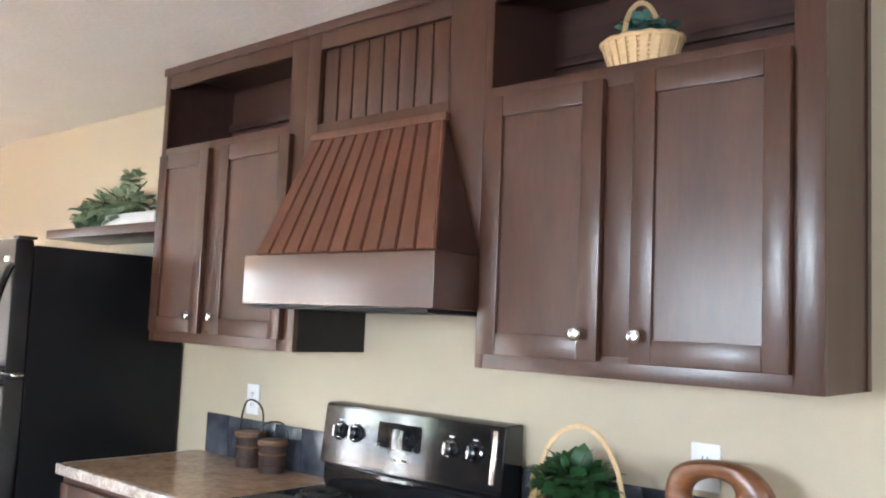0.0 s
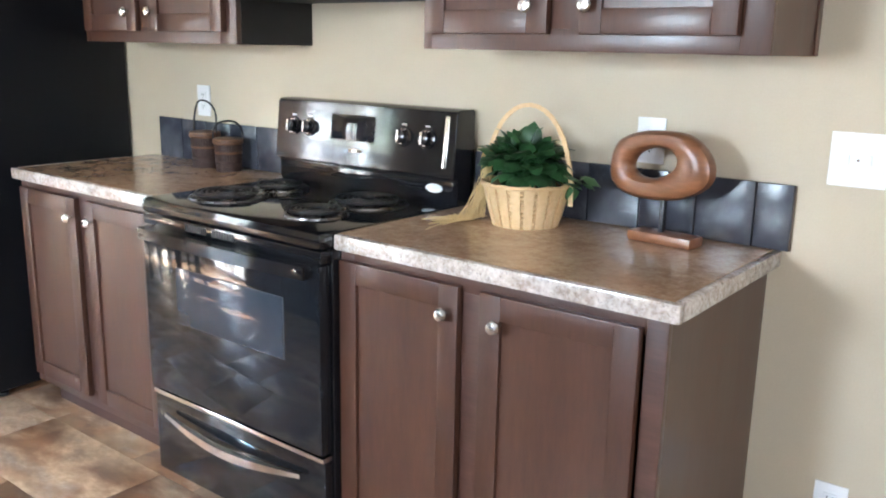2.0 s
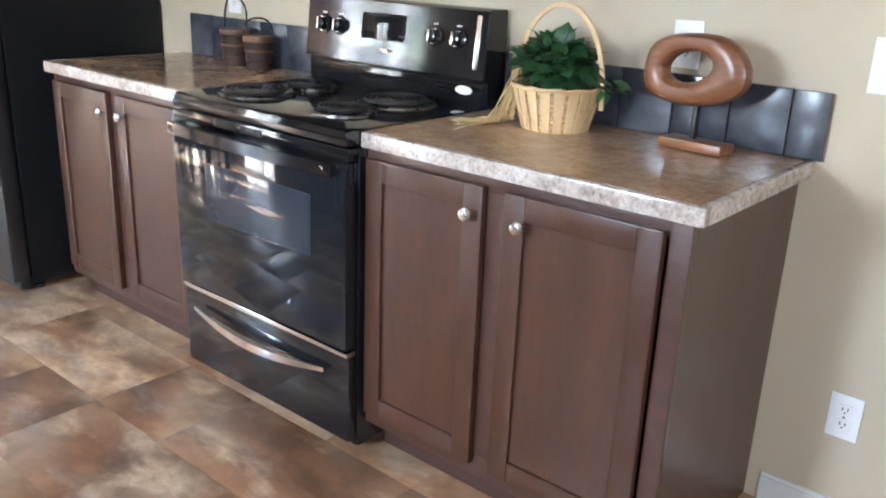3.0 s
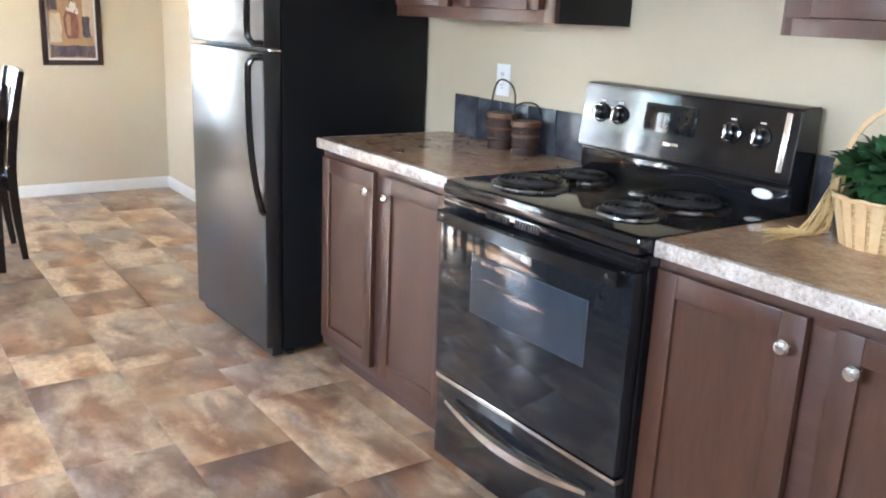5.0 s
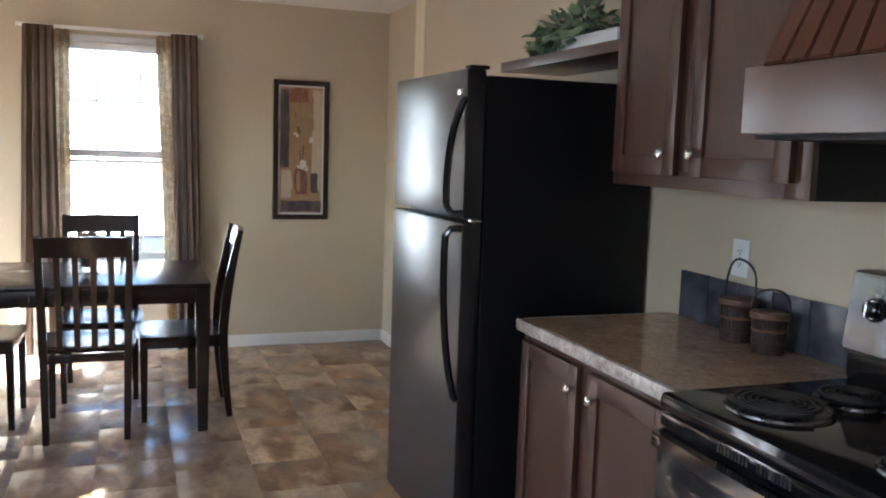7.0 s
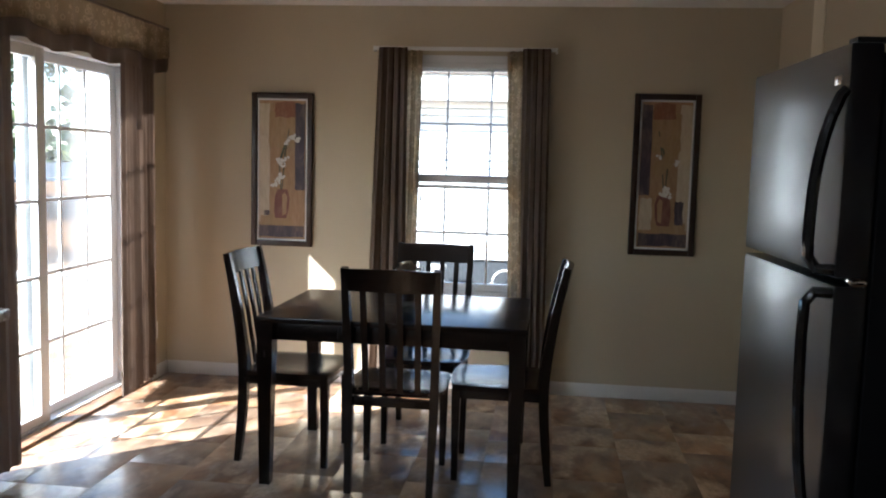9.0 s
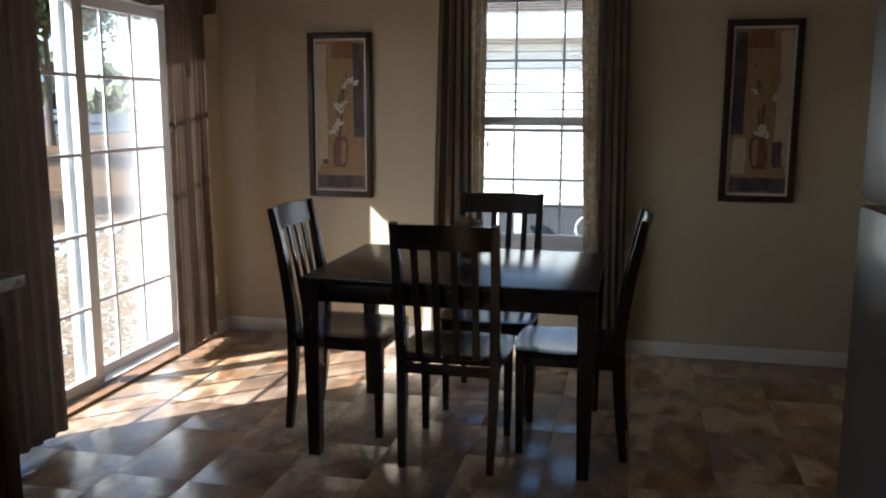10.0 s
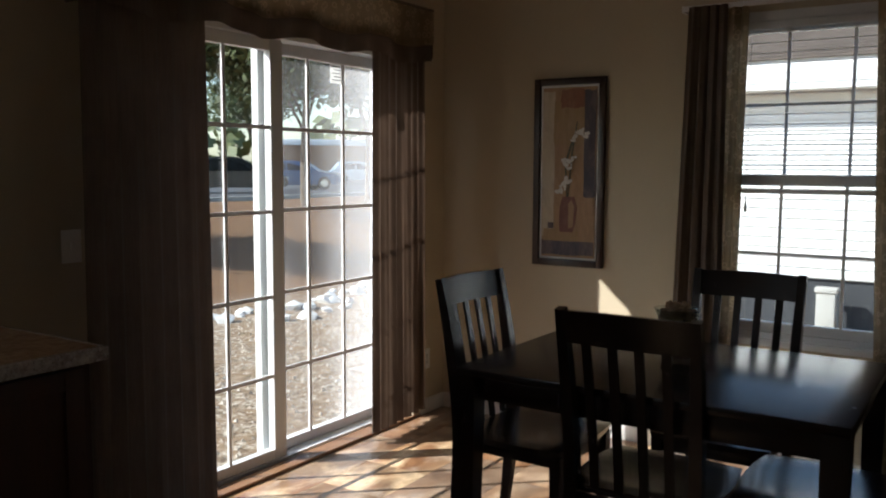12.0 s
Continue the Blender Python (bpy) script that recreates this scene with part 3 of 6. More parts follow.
def door_panel(x0, x1, y, name, pane_m):
    st, z0, z1 = 0.078, 0.024, DTOP - 0.042
    low = 0.05
    b = bm_box(x0, y - 0.02, z0, x0 + st, y + 0.02, z1, 0.004)
    bm_box(x1 - st, y - 0.02, z0, x1, y + 0.02, z1, 0.004, into=b)
    bm_box(x0 + st, y - 0.02, z0, x1 - st, y + 0.02, z0 + low, 0.004, into=b)
    bm_box(x0 + st, y - 0.02, z1 - 0.055, x1 - st, y + 0.02, z1, 0.004, into=b)
    p = part(name, b, M_VINYL, door)
    g0, g1, h0, h1 = x0 + st, x1 - st, z0 + low, z1 - 0.055
    pane = part("pane", bm_box(g0 - 0.004, y - 0.003, h0 - 0.004, g1 + 0.004, y + 0.003, h1 + 0.004), pane_m, p)
    pane.visible_shadow = False
    for i in (1, 2):
        xx = g0 + (g1 - g0) * i / 3
        part("muntin", bm_box(xx - 0.009, y + 0.005, h0, xx + 0.009, y + 0.014, h1), M_VINYL, p)
    for i in range(4):
        zz = (0.425, 0.80, 1.195, 1.58)[i]
        part("muntin", bm_box(g0, y + 0.0055, zz - 0.009, g1, y + 0.0145, zz + 0.009), M_VINYL, p)
    return p


slider = door_panel(-5.74, -4.767, 0.032, "sliding_panel", M_GLASS)
fixed = door_panel(-6.598, -5.643, -0.03, "fixed_panel", M_DUSTY_GLARE)
part("door_handle", bm_sweep([(-4.81, 0.055, 0.95), (-4.81, 0.085, 0.97), (-4.81, 0.085, 1.13), (-4.81, 0.055, 1.15)], 0.009), M_VINYL, slider)
note = part("notice", bm_box(-6.28, -0.0265, 1.825, -6.165, -0.0258, 1.925), M_PAPER, fixed, "white paper notice taped on the glass")
b = bmesh.new()
for i in range(5):
    bm_box(-6.268, -0.0253, 1.908 - i * 0.017, -6.18 - 0.012 * (i % 2), -0.0247, 1.912 - i * 0.017, into=b)
part("writing", b, M_MATTE, note)
structure("trim_threshold", bm_box(DX0, YS - TH + 0.075, -0.004, DX1, YS + 0.012, 0.016, 0.003), surface("oak_threshold", (0.20, 0.10, 0.05), (0.34, 0.19, 0.10), 0.4, scale=4, grain=30, stretch=(1, 9, 9)), "stained wooden threshold strip at the sliding door", "threshold")

# ---- curtains ----


def curtain(name, length, top, bottom, folds, depth, material, at, turn, label, flare=0.0, group="", lean=0.0):
    """A hanging cloth panel with gathered folds, hem and real thickness; it runs along its own x."""
    t = bmesh.new()
    nx, nz = folds * 12, 14
    rows = []
    for j in range(nz + 1):
        f = j / nz
        z = top + (bottom - top) * f
        row = []
        for i in range(nx + 1):
            u = i / nx
            ph = 2 * math.pi * folds * u
            amp = depth * (0.45 + 0.55 * f)
            yy = amp * (math.sin(ph + 0.5 * math.sin(2.1 * f + i * 0.05)) + 0.3 * math.sin(2.3 * ph + 1.3 + f))
            xx = (u - 0.5) * length * (1 + flare * f) + lean * f + 0.25 * amp * math.cos(ph)
            row.append(t.verts.new((xx, yy, z)))
        rows.append(row)
    for a, c in zip(rows, rows[1:]):
        for i in range(nx):
            t.faces.new((a[i], a[i + 1], c[i + 1], c[i]))
    bmesh.ops.solidify(t, geom=list(t.faces), thickness=0.003)
    bmesh.ops.recalc_face_normals(t, faces=t.faces)
    return solid(name, t, material, label, "curtain", group, at=pose(*at, 0, 0, turn))


G1 = "curtains at the dining window"
curtain("curtain", 0.18, 2.155, 0.02, 4, 0.018, M_CURTD, (XW + 0.085, -0.128, 0), 90, "brown floor-length curtain panel beside the window", 0.45, G1, -0.02)
curtain("curtain", 0.095, 2.14, 0.03, 2, 0.014, M_CURTG, (XW + 0.07, 0.008, 0), 90, "gold patterned curtain strip beside the window", -0.1, G1, -0.015)
curtain("curtain", 0.10, 2.14, 0.03, 2, 0.014, M_CURTG, (XW + 0.07, 0.628, 0), 90, "gold patterned curtain strip beside the window", 0.0, G1, 0.07)
curtain("curtain", 0.17, 2.155, 0.02, 4, 0.018, M_CURTD, (XW + 0.085, 0.758, 0), 90, "brown floor-length curtain panel beside the window", 0.0, G1, 0.03)
rod = thing("curtain_rod", (XW + 0.07, 0.315, 2.15), 0, "white flat curtain rod over the window", "curtain rod")
part("bar", bm_box(-0.004, -0.56, -0.012, 0.004, 0.56, 0.012, 0.002), M_WHITE, rod)
part("bracket", bm_box(-0.07, -0.57, -0.015, 0.0, -0.56, 0.015, 0.002), M_WHITE, rod)
part("bracket", bm_box(-0.07, 0.56, -0.015, 0.0, 0.57, 0.015, 0.002), M_WHITE, rod)
G2 = "curtains at the sliding door"
curtain("curtain", 0.54, 2.12, 0.05, 7, 0.016, M_CURTD, (-6.425, -1.57, 0), 7, "brown floor-length curtain panel beside the sliding door", 0.03, G2)
curtain("curtain", 0.52, 2.12, 0.04, 7, 0.009, M_CURTD, (-4.79, -1.47, 0), 0, "brown floor-length curtain panel beside the sliding door", 0.06, G2)

val = thing("valance", (-5.545, -1.43, 0), 0, "scalloped gold patterned valance with a dark brown hem", "valance")
VL = 1.91


def swag(u, k=4):
    return 0.5 - 0.5 * math.cos(2 * math.pi * k * u)


def valance_strip(z_top, z_low, y, amp, wave):
    t = bmesh.new()
    rows = []
    for j in range(7):
        f = j / 6
        row = []
        for i in range(121):
            u = i / 120
            z = z_top(u) + (z_low(u) - z_top(u)) * f
            row.append(t.verts.new(((u - 0.5) * VL, y + amp * math.sin(2 * math.pi * wave * u) * (0.3 + 0.7 * f), z)))
        rows.append(row)
    for a, c in zip(rows, rows[1:]):
        for i in range(120):
            t.faces.new((a[i], a[i + 1], c[i + 1], c[i]))
    bmesh.ops.solidify(t, geom=list(t.faces), thickness=0.003)
    bmesh.ops.recalc_face_normals(t, faces=t.faces)
    return t


part("gold_band", valance_strip(lambda u: 2.185, lambda u: 2.02 - 0.03 * swag(u), 0.02, 0.012, 11), M_CURTG, val)
part("hem", valance_strip(lambda u: 2.045 - 0.03 * swag(u), lambda u: 1.94 - 0.03 * swag(u), 0.006, 0.012, 11), M_CURTD, val, "dark brown hem")
part("board", bm_box(-VL / 2, -0.205, 2.185, VL / 2, 0.02, 2.2, 0.002), M_CURTD, val)
for sx in (-1, 1):
    part("return_flap", bm_box(sx * VL / 2 - 0.003, -0.205, 1.955, sx * VL / 2 + 0.003, 0.012, 2.184, 0.001), M_CURTD, val)

# ---- cabinets ----


def knob(parent, x, y, z):
    """Turned knob that stands out towards -y."""
    k = part("knob", bm_lathe([(0.007, 0.0), (0.006, -0.012), (0.015, -0.018), (0.0165, -0.024), (0.013, -0.030), (0.004, -0.032)], 16, axis="Y"), M_NICKEL, parent, "nickel knob", at=pose(x, y, z))
    return k


def panel_door(parent, x0, x1, y, z0, z1, knob_x, knob_z):
    """A recessed-panel door whose front lies at y (towards -y), 20 mm thick."""
    st = 0.055
    b = bm_box(x0, y, z0, x0 + st, y + 0.02, z1, 0.0025)
    bm_box(x1 - st, y, z0, x1, y + 0.02, z1, 0.0025, into=b)
    bm_box(x0 + st, y, z1 - st, x1 - st, y + 0.02, z1, 0.0025, into=b)
    bm_box(x0 + st, y, z0, x1 - st, y + 0.02, z0 + st, 0.0025, into=b)
    d = part("door", b, M_WOOD, parent)
    part("panel", bm_box(x0 + st - 0.004, y + 0.009, z0 + st - 0.004, x1 - st + 0.004, y + 0.016, z1 - st + 0.004), M_WOOD, d)
    knob(d, knob_x, y, knob_z)
    return d


def base_cabinet(x0, x1, doors, label):
    """Doors: (x0, x1, knob x). The face looks to -y."""
    c = thing("base_cabinet", (x0, 1.632, 0), 0, label, "cabinet", "kitchen base cabinets")
    w, dp = x1 - x0, YN - 1.632
    part("side_panel", bm_box(0, 0.018, 0.10, 0.016, dp, 0.873), M_WOOD, c)
    part("side_panel", bm_box(w - 0.016, 0.018, 0.10, w, dp, 0.873), M_WOOD, c)
    part("bottom_panel", bm_box(0.016, 0.018, 0.10, w - 0.016, dp, 0.116), M_WOOD, c)
    part("back_panel", bm_box(0.016, dp - 0.01, 0.116, w - 0.016, dp, 0.873), M_WOOD, c)
    b = bm_box(0, 0, 0.10, 0.045, 0.018, 0.873, 0.001)
    bm_box(w - 0.045, 0, 0.10, w, 0.018, 0.873, 0.001, into=b)
    bm_box(0.045, 0, 0.835, w - 0.045, 0.018, 0.873, 0.001, into=b)
    bm_box(0.045, 0, 0.10, w - 0.045, 0.018, 0.16, 0.001, into=b)
    bm_box(w / 2 - 0.055, 0, 0.16, w / 2 + 0.055, 0.018, 0.835, 0.001, into=b)
    part("face_frame", b, M_WOODX, c)
    part("toe_kick", bm_box(0.002, 0.075, 0.0, w - 0.002, 0.09, 0.10), M_WOODIN, c)
    part("side_foot", bm_box(w - 0.016, 0.09, 0.0, w, dp, 0.10), M_WOOD, c)
    for a, e, k in doors:
        panel_door(c, a - x0, e - x0, -0.02, 0.14, 0.85, k - x0, 0.785)
    return c


base_cabinet(-1.66, -0.792, [(-1.648, -1.28, -1.31), (-1.22, -0.842, -1.168)], "dark cherry base cabinet with two closed doors")
base_cabinet(-3.287, -2.425, [(-3.266, -2.895, -2.912), (-2.835, -2.45, -2.788)], "dark cherry base cabinet with two closed doors beside the range")


def worktop(x0, x1, y0, y1, label, edge_y, ends=()):
    """A laminate slab with a thicker rounded strip along its open edges."""
    t = thing("worktop", ((x0 + x1) / 2, (y0 + y1) / 2, 0.875), 0, label, "worktop", "kitchen worktops")
    hx_, hy_ = (x1 - x0) / 2, (y1 - y0) / 2
    ya, yb = (-hy_ + 0.02, hy_) if edge_y < 0 else (-hy_, hy_ - 0.02)
    xa, xb = (-hx_ + 0.02 if -1 in ends else -hx_), (hx_ - 0.02 if 1 in ends else hx_)
    part("slab", bm_box(xa, ya, 0.004, xb, yb, 0.0396), M_TOP, t)
    ye = -hy_ if edge_y < 0 else hy_
    part("edge_strip", bm_box(-hx_, min(ye, ye - edge_y * 0.022), 0.0, hx_, max(ye, ye - edge_y * 0.022), 0.04, 0.007), M_TOP_LIT, t)
    for s_ in ends:
        part("edge_strip", bm_box(min(s_ * hx_, s_ * (hx_ - 0.022)), ya, 0.0, max(s_ * hx_, s_ * (hx_ - 0.022)), yb, 0.04, 0.007), M_TOP_LIT, t)
    return t


worktop(-1.661, -0.762, 1.605, YN - 0.001, "brown speckled granite-look laminate worktop on the cabinet", -1, (1,))
worktop(-3.303, -2.424, 1.605, YN - 0.001, "brown speckled granite-look laminate worktop between fridge and range", -1, (-1,))


def backsplash(x0, x1, seams, label):
    c = thing("backsplash", (0, YN, 0.9155), 0, label, "backsplash", "kitchen backsplashes")
    part("bed", bm_box(x0, -0.006, 0.0, x1, -0.0005, 0.155), M_GROUT, c)
    for a, e in zip(seams, seams[1:]):
        part("tile", bm_box(a + 0.0015, -0.018, 0.001, e - 0.0015, -0.006, 0.158 + 0.001 * math.sin(a * 9), 0.002), M_BSPL, c)


backsplash(-1.655, -0.745, [-1.655, -1.578, -1.428, -1.278, -1.128, -1.053, -0.978, -0.833, -0.745], "row of dark slate tiles behind the worktop")
backsplash(-3.232, -2.425, [-3.232, -3.082, -2.932, -2.782, -2.632, -2.482, -2.425], "row of dark slate tiles behind the baskets")


def upper_cabinet(x0, x1, doors, niche, label, dark_right):
    """A wall cabinet to the ceiling with two doors and an open niche above; its face lies at y = 1.885."""
    c = thing("wall_cabinet", (x0, 1.885, 1.363), 0, label, "cabinet", "kitchen wall cabinets")
    w, dp, h = x1 - x0, YN - 1.885, CEIL - 1.363
    nz = 2.09 - 1.363
    part("side_panel", bm_box(0, 0.018, 0, 0.016, dp, h), M_WOODIN, c)
    part("bottom_panel", bm_box(0.016, 0.018, 0, w - 0.016, dp, 0.016), M_WOODIN, c)
    part("back_panel", bm_box(0.016, dp - 0.008, 0.016, w - 0.016, dp, h - 0.016), M_WOODIN, c)
    part("top_panel", bm_box(0.016, 0.018, h - 0.016, w - 0.016, dp, h), M_WOODIN, c)
    part("niche_shelf", bm_box(0.016, 0.018, nz - 0.008, w - 0.016, dp - 0.008, nz + 0.008), M_WOODIN, c)
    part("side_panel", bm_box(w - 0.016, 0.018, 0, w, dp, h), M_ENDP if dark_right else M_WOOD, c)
    if not dark_right:
        part("scribe_strip", bm_box(w, dp - 0.03, 0, w + 0.004, dp, h, 0.001), M_WOOD, c)
    n0, n1 = niche[0] - x0, niche[1] - x0
    b = bm_box(0, 0, 0, n0, 0.018, h, 0.001)
    bm_box(n1, 0, 0, w, 0.018, h, 0.001, into=b)
    bm_box(n0, 0, 0, n1, 0.018, 0.05, 0.001, into=b)
    bm_box(n0, 0, 0.69, n1, 0.018, nz + 0.012, 0.001, into=b)
    bm_box(n0, 0, 2.34 - 1.363, n1, 0.018, h, 0.001, into=b)
    mid = (doors[0][1] + doors[1][0]) / 2 - x0
    bm_box(mid - 0.06, 0, 0.05, mid + 0.06, 0.018, 0.69, 0.001, into=b)
    part("face_frame", b, M_WOOD, c)
    part("niche_batten", bm_box(0.016, dp - 0.026, nz + 0.14, w - 0.016, dp - 0.008, nz + 0.165, 0.002), M_WOODIN, c)
    part("crown_strip", bm_box(0, -0.012, h - 0.03, w, 0.0, h, 0.003), M_WOODX, c)
    for a, e, k in doors:
        panel_door(c, a - x0, e - x0, -0.02, 0.038, 0.708, k - x0, 0.10)
    return c


upper_cabinet(-1.61, -0.738, [(-1.588, -1.237, -1.283), (-1.155, -0.80, -1.13)], (-1.585, -0.80), "dark cherry wall cabinet with two doors and an open niche", False)
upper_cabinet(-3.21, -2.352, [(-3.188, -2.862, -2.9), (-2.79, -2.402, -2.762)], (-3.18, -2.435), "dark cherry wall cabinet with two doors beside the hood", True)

# vent panel over the hood
vp = thing("vent_panel", (-2.352, 1.885, 1.66), 0, "dark cherry panel with a beadboard grille over the hood", "cabinet panel")
w, h = 0.742, CEIL - 1.66
b = bm_box(0, 0, 0, 0.062, 0.018, h, 0.001)
bm_box(0.612, 0, 0, w, 0.018, h, 0.001, into=b)
bm_box(0.062, 0, 0, 0.612, 0.018, 0.43, 0.001, into=b)
bm_box(0.062, 0, 0.675, 0.612, 0.018, h, 0.001, into=b)
part("face_frame", b, M_WOOD, vp)
part("crown_strip", bm_box(0, -0.012, h - 0.03, w, 0.0, h, 0.003), M_WOODX, vp)
part("backing", bm_box(0.02, 0.03, 0.1, w - 0.02, 0.036, h - 0.002), M_WOODIN, vp)
for i in range(8):
    part("slat", bm_box(0.074 + i * 0.0665, 0.012, 0.432, 0.074 + i * 0.0665 + 0.0615, 0.026, 0.673, 0.004), M_WOOD, vp)

# hood
hood = thing("range_hood", (-1.998, 1.885, 1.51), 0, "wooden mantel range hood with sloping beadboard front", "range hood")
part("band", bm_box(-0.39, -0.176, 0.0, 0.39, -0.001, 0.145, 0.003), M_BAND, hood, "smooth glossy wooden band")
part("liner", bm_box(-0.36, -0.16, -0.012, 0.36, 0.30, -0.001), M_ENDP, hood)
bx0, bx1, by, tx0, tx1, bz, tz = -0.34, 0.384, -0.166, -0.287, 0.258, 0.146, 0.527
t = bmesh.new()
vs = [t.verts.new(p) for p in ((bx0, by, bz), (bx1, by, bz), (tx1, -0.004, tz), (tx0, -0.004, tz), (bx0 - 0.012, -0.001, bz), (bx1 + 0.008, -0.001, bz), (tx1, -0.001, tz), (tx0, -0.001, tz))]
for f in ((0, 1, 2, 3), (0, 3, 7, 4), (1, 5, 6, 2), (4, 5, 1, 0), (3, 2, 6, 7)):
    t.faces.new([vs[i] for i in f])
bmesh.ops.recalc_face_normals(t, faces=t.faces)
part("slope", t, M_WOODIN, hood)
n = 11
for i in range(n):
    u0, u1 = (i + 0.035) / n, (i + 0.965) / n
    lo0, lo1 = bx0 + (bx1 - bx0) * u0, bx0 + (bx1 - bx0) * u1
    hi0, hi1 = tx0 + (tx1 - tx0) * u0, tx0 + (tx1 - tx0) * u1
    t = bmesh.new()
    off = Vector((0, -0.009, 0.004))
    a = [Vector((lo0, by, bz)), Vector((lo1, by, bz)), Vector((hi1, -0.004, tz)), Vector((hi0, -0.004, tz))]
    lower = [t.verts.new(p) for p in a]
    upper = [t.verts.new(p + off) for p in a]
    t.faces.new(upper)
    for k in range(4):
        t.faces.new((lower[k], lower[(k + 1) % 4], upper[(k + 1) % 4], upper[k]))
    bmesh.ops.recalc_face_normals(t, faces=t.faces)
    bmesh.ops.bevel(t, geom=[e for e in t.edges if all(v in upper for v in e.verts)], offset=0.003, segments=2, affect="EDGES")
    part("bead_board", t, M_BEAD, hood)
part("cap_strip", bm_box(tx0 - 0.012, -0.02, tz - 0.004, tx1 + 0.012, -0.001, tz + 0.018, 0.002), M_BEAD, hood)
part("corner_bead", bm_sweep([(bx1, by - 0.006, bz), (tx1, -0.012, tz)], 0.007, seg=6), M_BEAD, hood)

# ---- range ----
rg = thing("range", (-2.042, 1.572, 0), 0, "black freestanding electric coil range", "range")
hw = 0.38
b = bm_box(-hw, 0.03, 0.03, hw, 0.61, 0.875, 0.004)
part("body", b, M_BLACK, rg)
part("cooktop", bm_box(-hw, -0.012, 0.876, hw, 0.56, 0.922, 0.02), M_BLACK, rg)
part("drawer", bm_box(-hw + 0.004, 0.0, 0.05, hw - 0.004, 0.029, 0.305, 0.006), M_BLACK, rg)
part("drawer_trim", bm_box(-hw + 0.004, -0.006, 0.307, hw - 0.004, 0.028, 0.322, 0.004), M_CHROME, rg, "thin chrome trim line")
pts = [(-0.30 + 0.6 * i / 12, -0.018 - 0.02 * math.sin(math.pi * i / 12), 0.255 - 0.022 * math.sin(math.pi * i / 12)) for i in range(13)]
part("drawer_handle", bm_sweep(pts, [(0.004 + 0.007 * math.sin(math.pi * i / 12), 0.006 + 0.006 * math.sin(math.pi * i / 12)) for i in range(13)], square=True), M_CHROME, rg, "curved polished drawer handle")
od = part("oven_door", bm_box(-hw + 0.004, -0.012, 0.328, hw - 0.004, 0.029, 0.838, 0.010), M_OVENGL, rg)
part("window_frame", bm_box(-0.214, -0.0145, 0.566, 0.244, -0.0118, 0.736, 0.001), surface("printed_grey_border", (0.07, 0.075, 0.085), (0.10, 0.105, 0.115), 0.1, relief=0.0), od, "thin grey printed border")
part("oven_window", bm_box(-0.212, -0.0165, 0.568, 0.242, -0.0146, 0.734, 0.0006), surface("oven_window_glass", (0.030, 0.036, 0.046), (0.042, 0.050, 0.062), 0.04, scale=3, grain=12, relief=0.0, rough_var=0.02), od, "grey tinted oven window")
part("handle", bm_sweep([(-hw + 0.03 + 0.70 * i / 10, -0.030 - 0.014 * math.sin(math.pi * i / 10), 0.822) for i in range(11)], [(0.013, 0.017)] * 11, square=True), M_BLACK, od)
for xx in (-0.33, 0.33):
    part("handle_mount", bm_box(xx - 0.018, -0.045, 0.812, xx + 0.018, -0.011, 0.832, 0.003), M_BLACK, od)
part("vent_rail", bm_box(-hw + 0.004, -0.005, 0.842, hw - 0.004, 0.029, 0.874, 0.004), M_BLACK, rg)
for k in range(2):
    for i in range(9):
        xx = -0.17 + k * 0.12 + i * 0.011
        part("vent_slot", bm_box(xx, -0.0065, 0.848, xx + 0.006, -0.0045, 0.868), M_MATTE, rg)


def coil(x, y, r, turns):
    part("drip_bowl", bm_lathe([(r * 0.3, 0.918), (r * 0.9, 0.9235), (r * 1.08, 0.931), (r * 1.16, 0.928), (r * 1.18, 0.9225)], 36, (x, y, 0)), M_BOWL, rg, "dulled metal drip bowl")
    pts = []
    for i in range(turns * 22 + 1):
        a = 2 * math.pi * i / 22
        rr = 0.02 + (r - 0.02) * i / (turns * 22)
        pts.append((x + rr * math.cos(a), y + rr * math.sin(a), 0.938))
    part("coil", bm_sweep(pts, 0.0052, seg=6), M_IRON, rg, "spiral heating coil")


coil(-0.185, 0.16, 0.098, 5)
coil(-0.19, 0.37, 0.074, 4)
coil(0.19, 0.365, 0.098, 5)
coil(0.20, 0.15, 0.074, 4)
# backguard: an upright console leaning slightly back
bg = part("console", bm_poly([(0.56, 0.885), (0.535, 0.93), (0.535, 0.99), (0.515, 1.0), (0.516, 1.015), (0.535, 1.185), (0.545, 1.192), (0.618, 1.192), (0.624, 0.885)], -hw, hw, plane="YZ", bev=0.003), M_BLACK, rg)
part("lower_bright_lip", bm_box(-hw + 0.01, 0.529, 0.945, hw - 0.01, 0.537, 0.985, 0.003), M_BLACK, bg)
lean = math.degrees(math.atan2(0.019, 0.17))


def console_at(x, z):
    return pose(x, 0.5155 + (z - 1.015) * 0.019 / 0.17, z, -lean, 0, 0)


for xx in (-0.295, -0.22, 0.185, 0.275):
    k = part("dial", bm_lathe([(0.030, 0.0), (0.030, -0.004), (0.021, -0.006), (0.019, -0.024), (0.015, -0.026)], 20, axis="Y"), M_BLACK, bg, "black dial with a bright rim", at=console_at(xx, 1.105))
    part("dial_rim", bm_lathe([(0.0215, -0.0062), (0.0235, -0.008), (0.0225, -0.011), (0.0205, -0.0105)], 20, axis="Y"), M_CHROME, k)
    part("dial_grip", bm_box(-0.004, -0.034, -0.018, 0.004, -0.024, 0.018, 0.001), M_CHROME, k)
    part("dial_marks", bm_box(-0.008, -0.002, 0.034, 0.008, -0.0005, 0.038), M_PLATE, k)
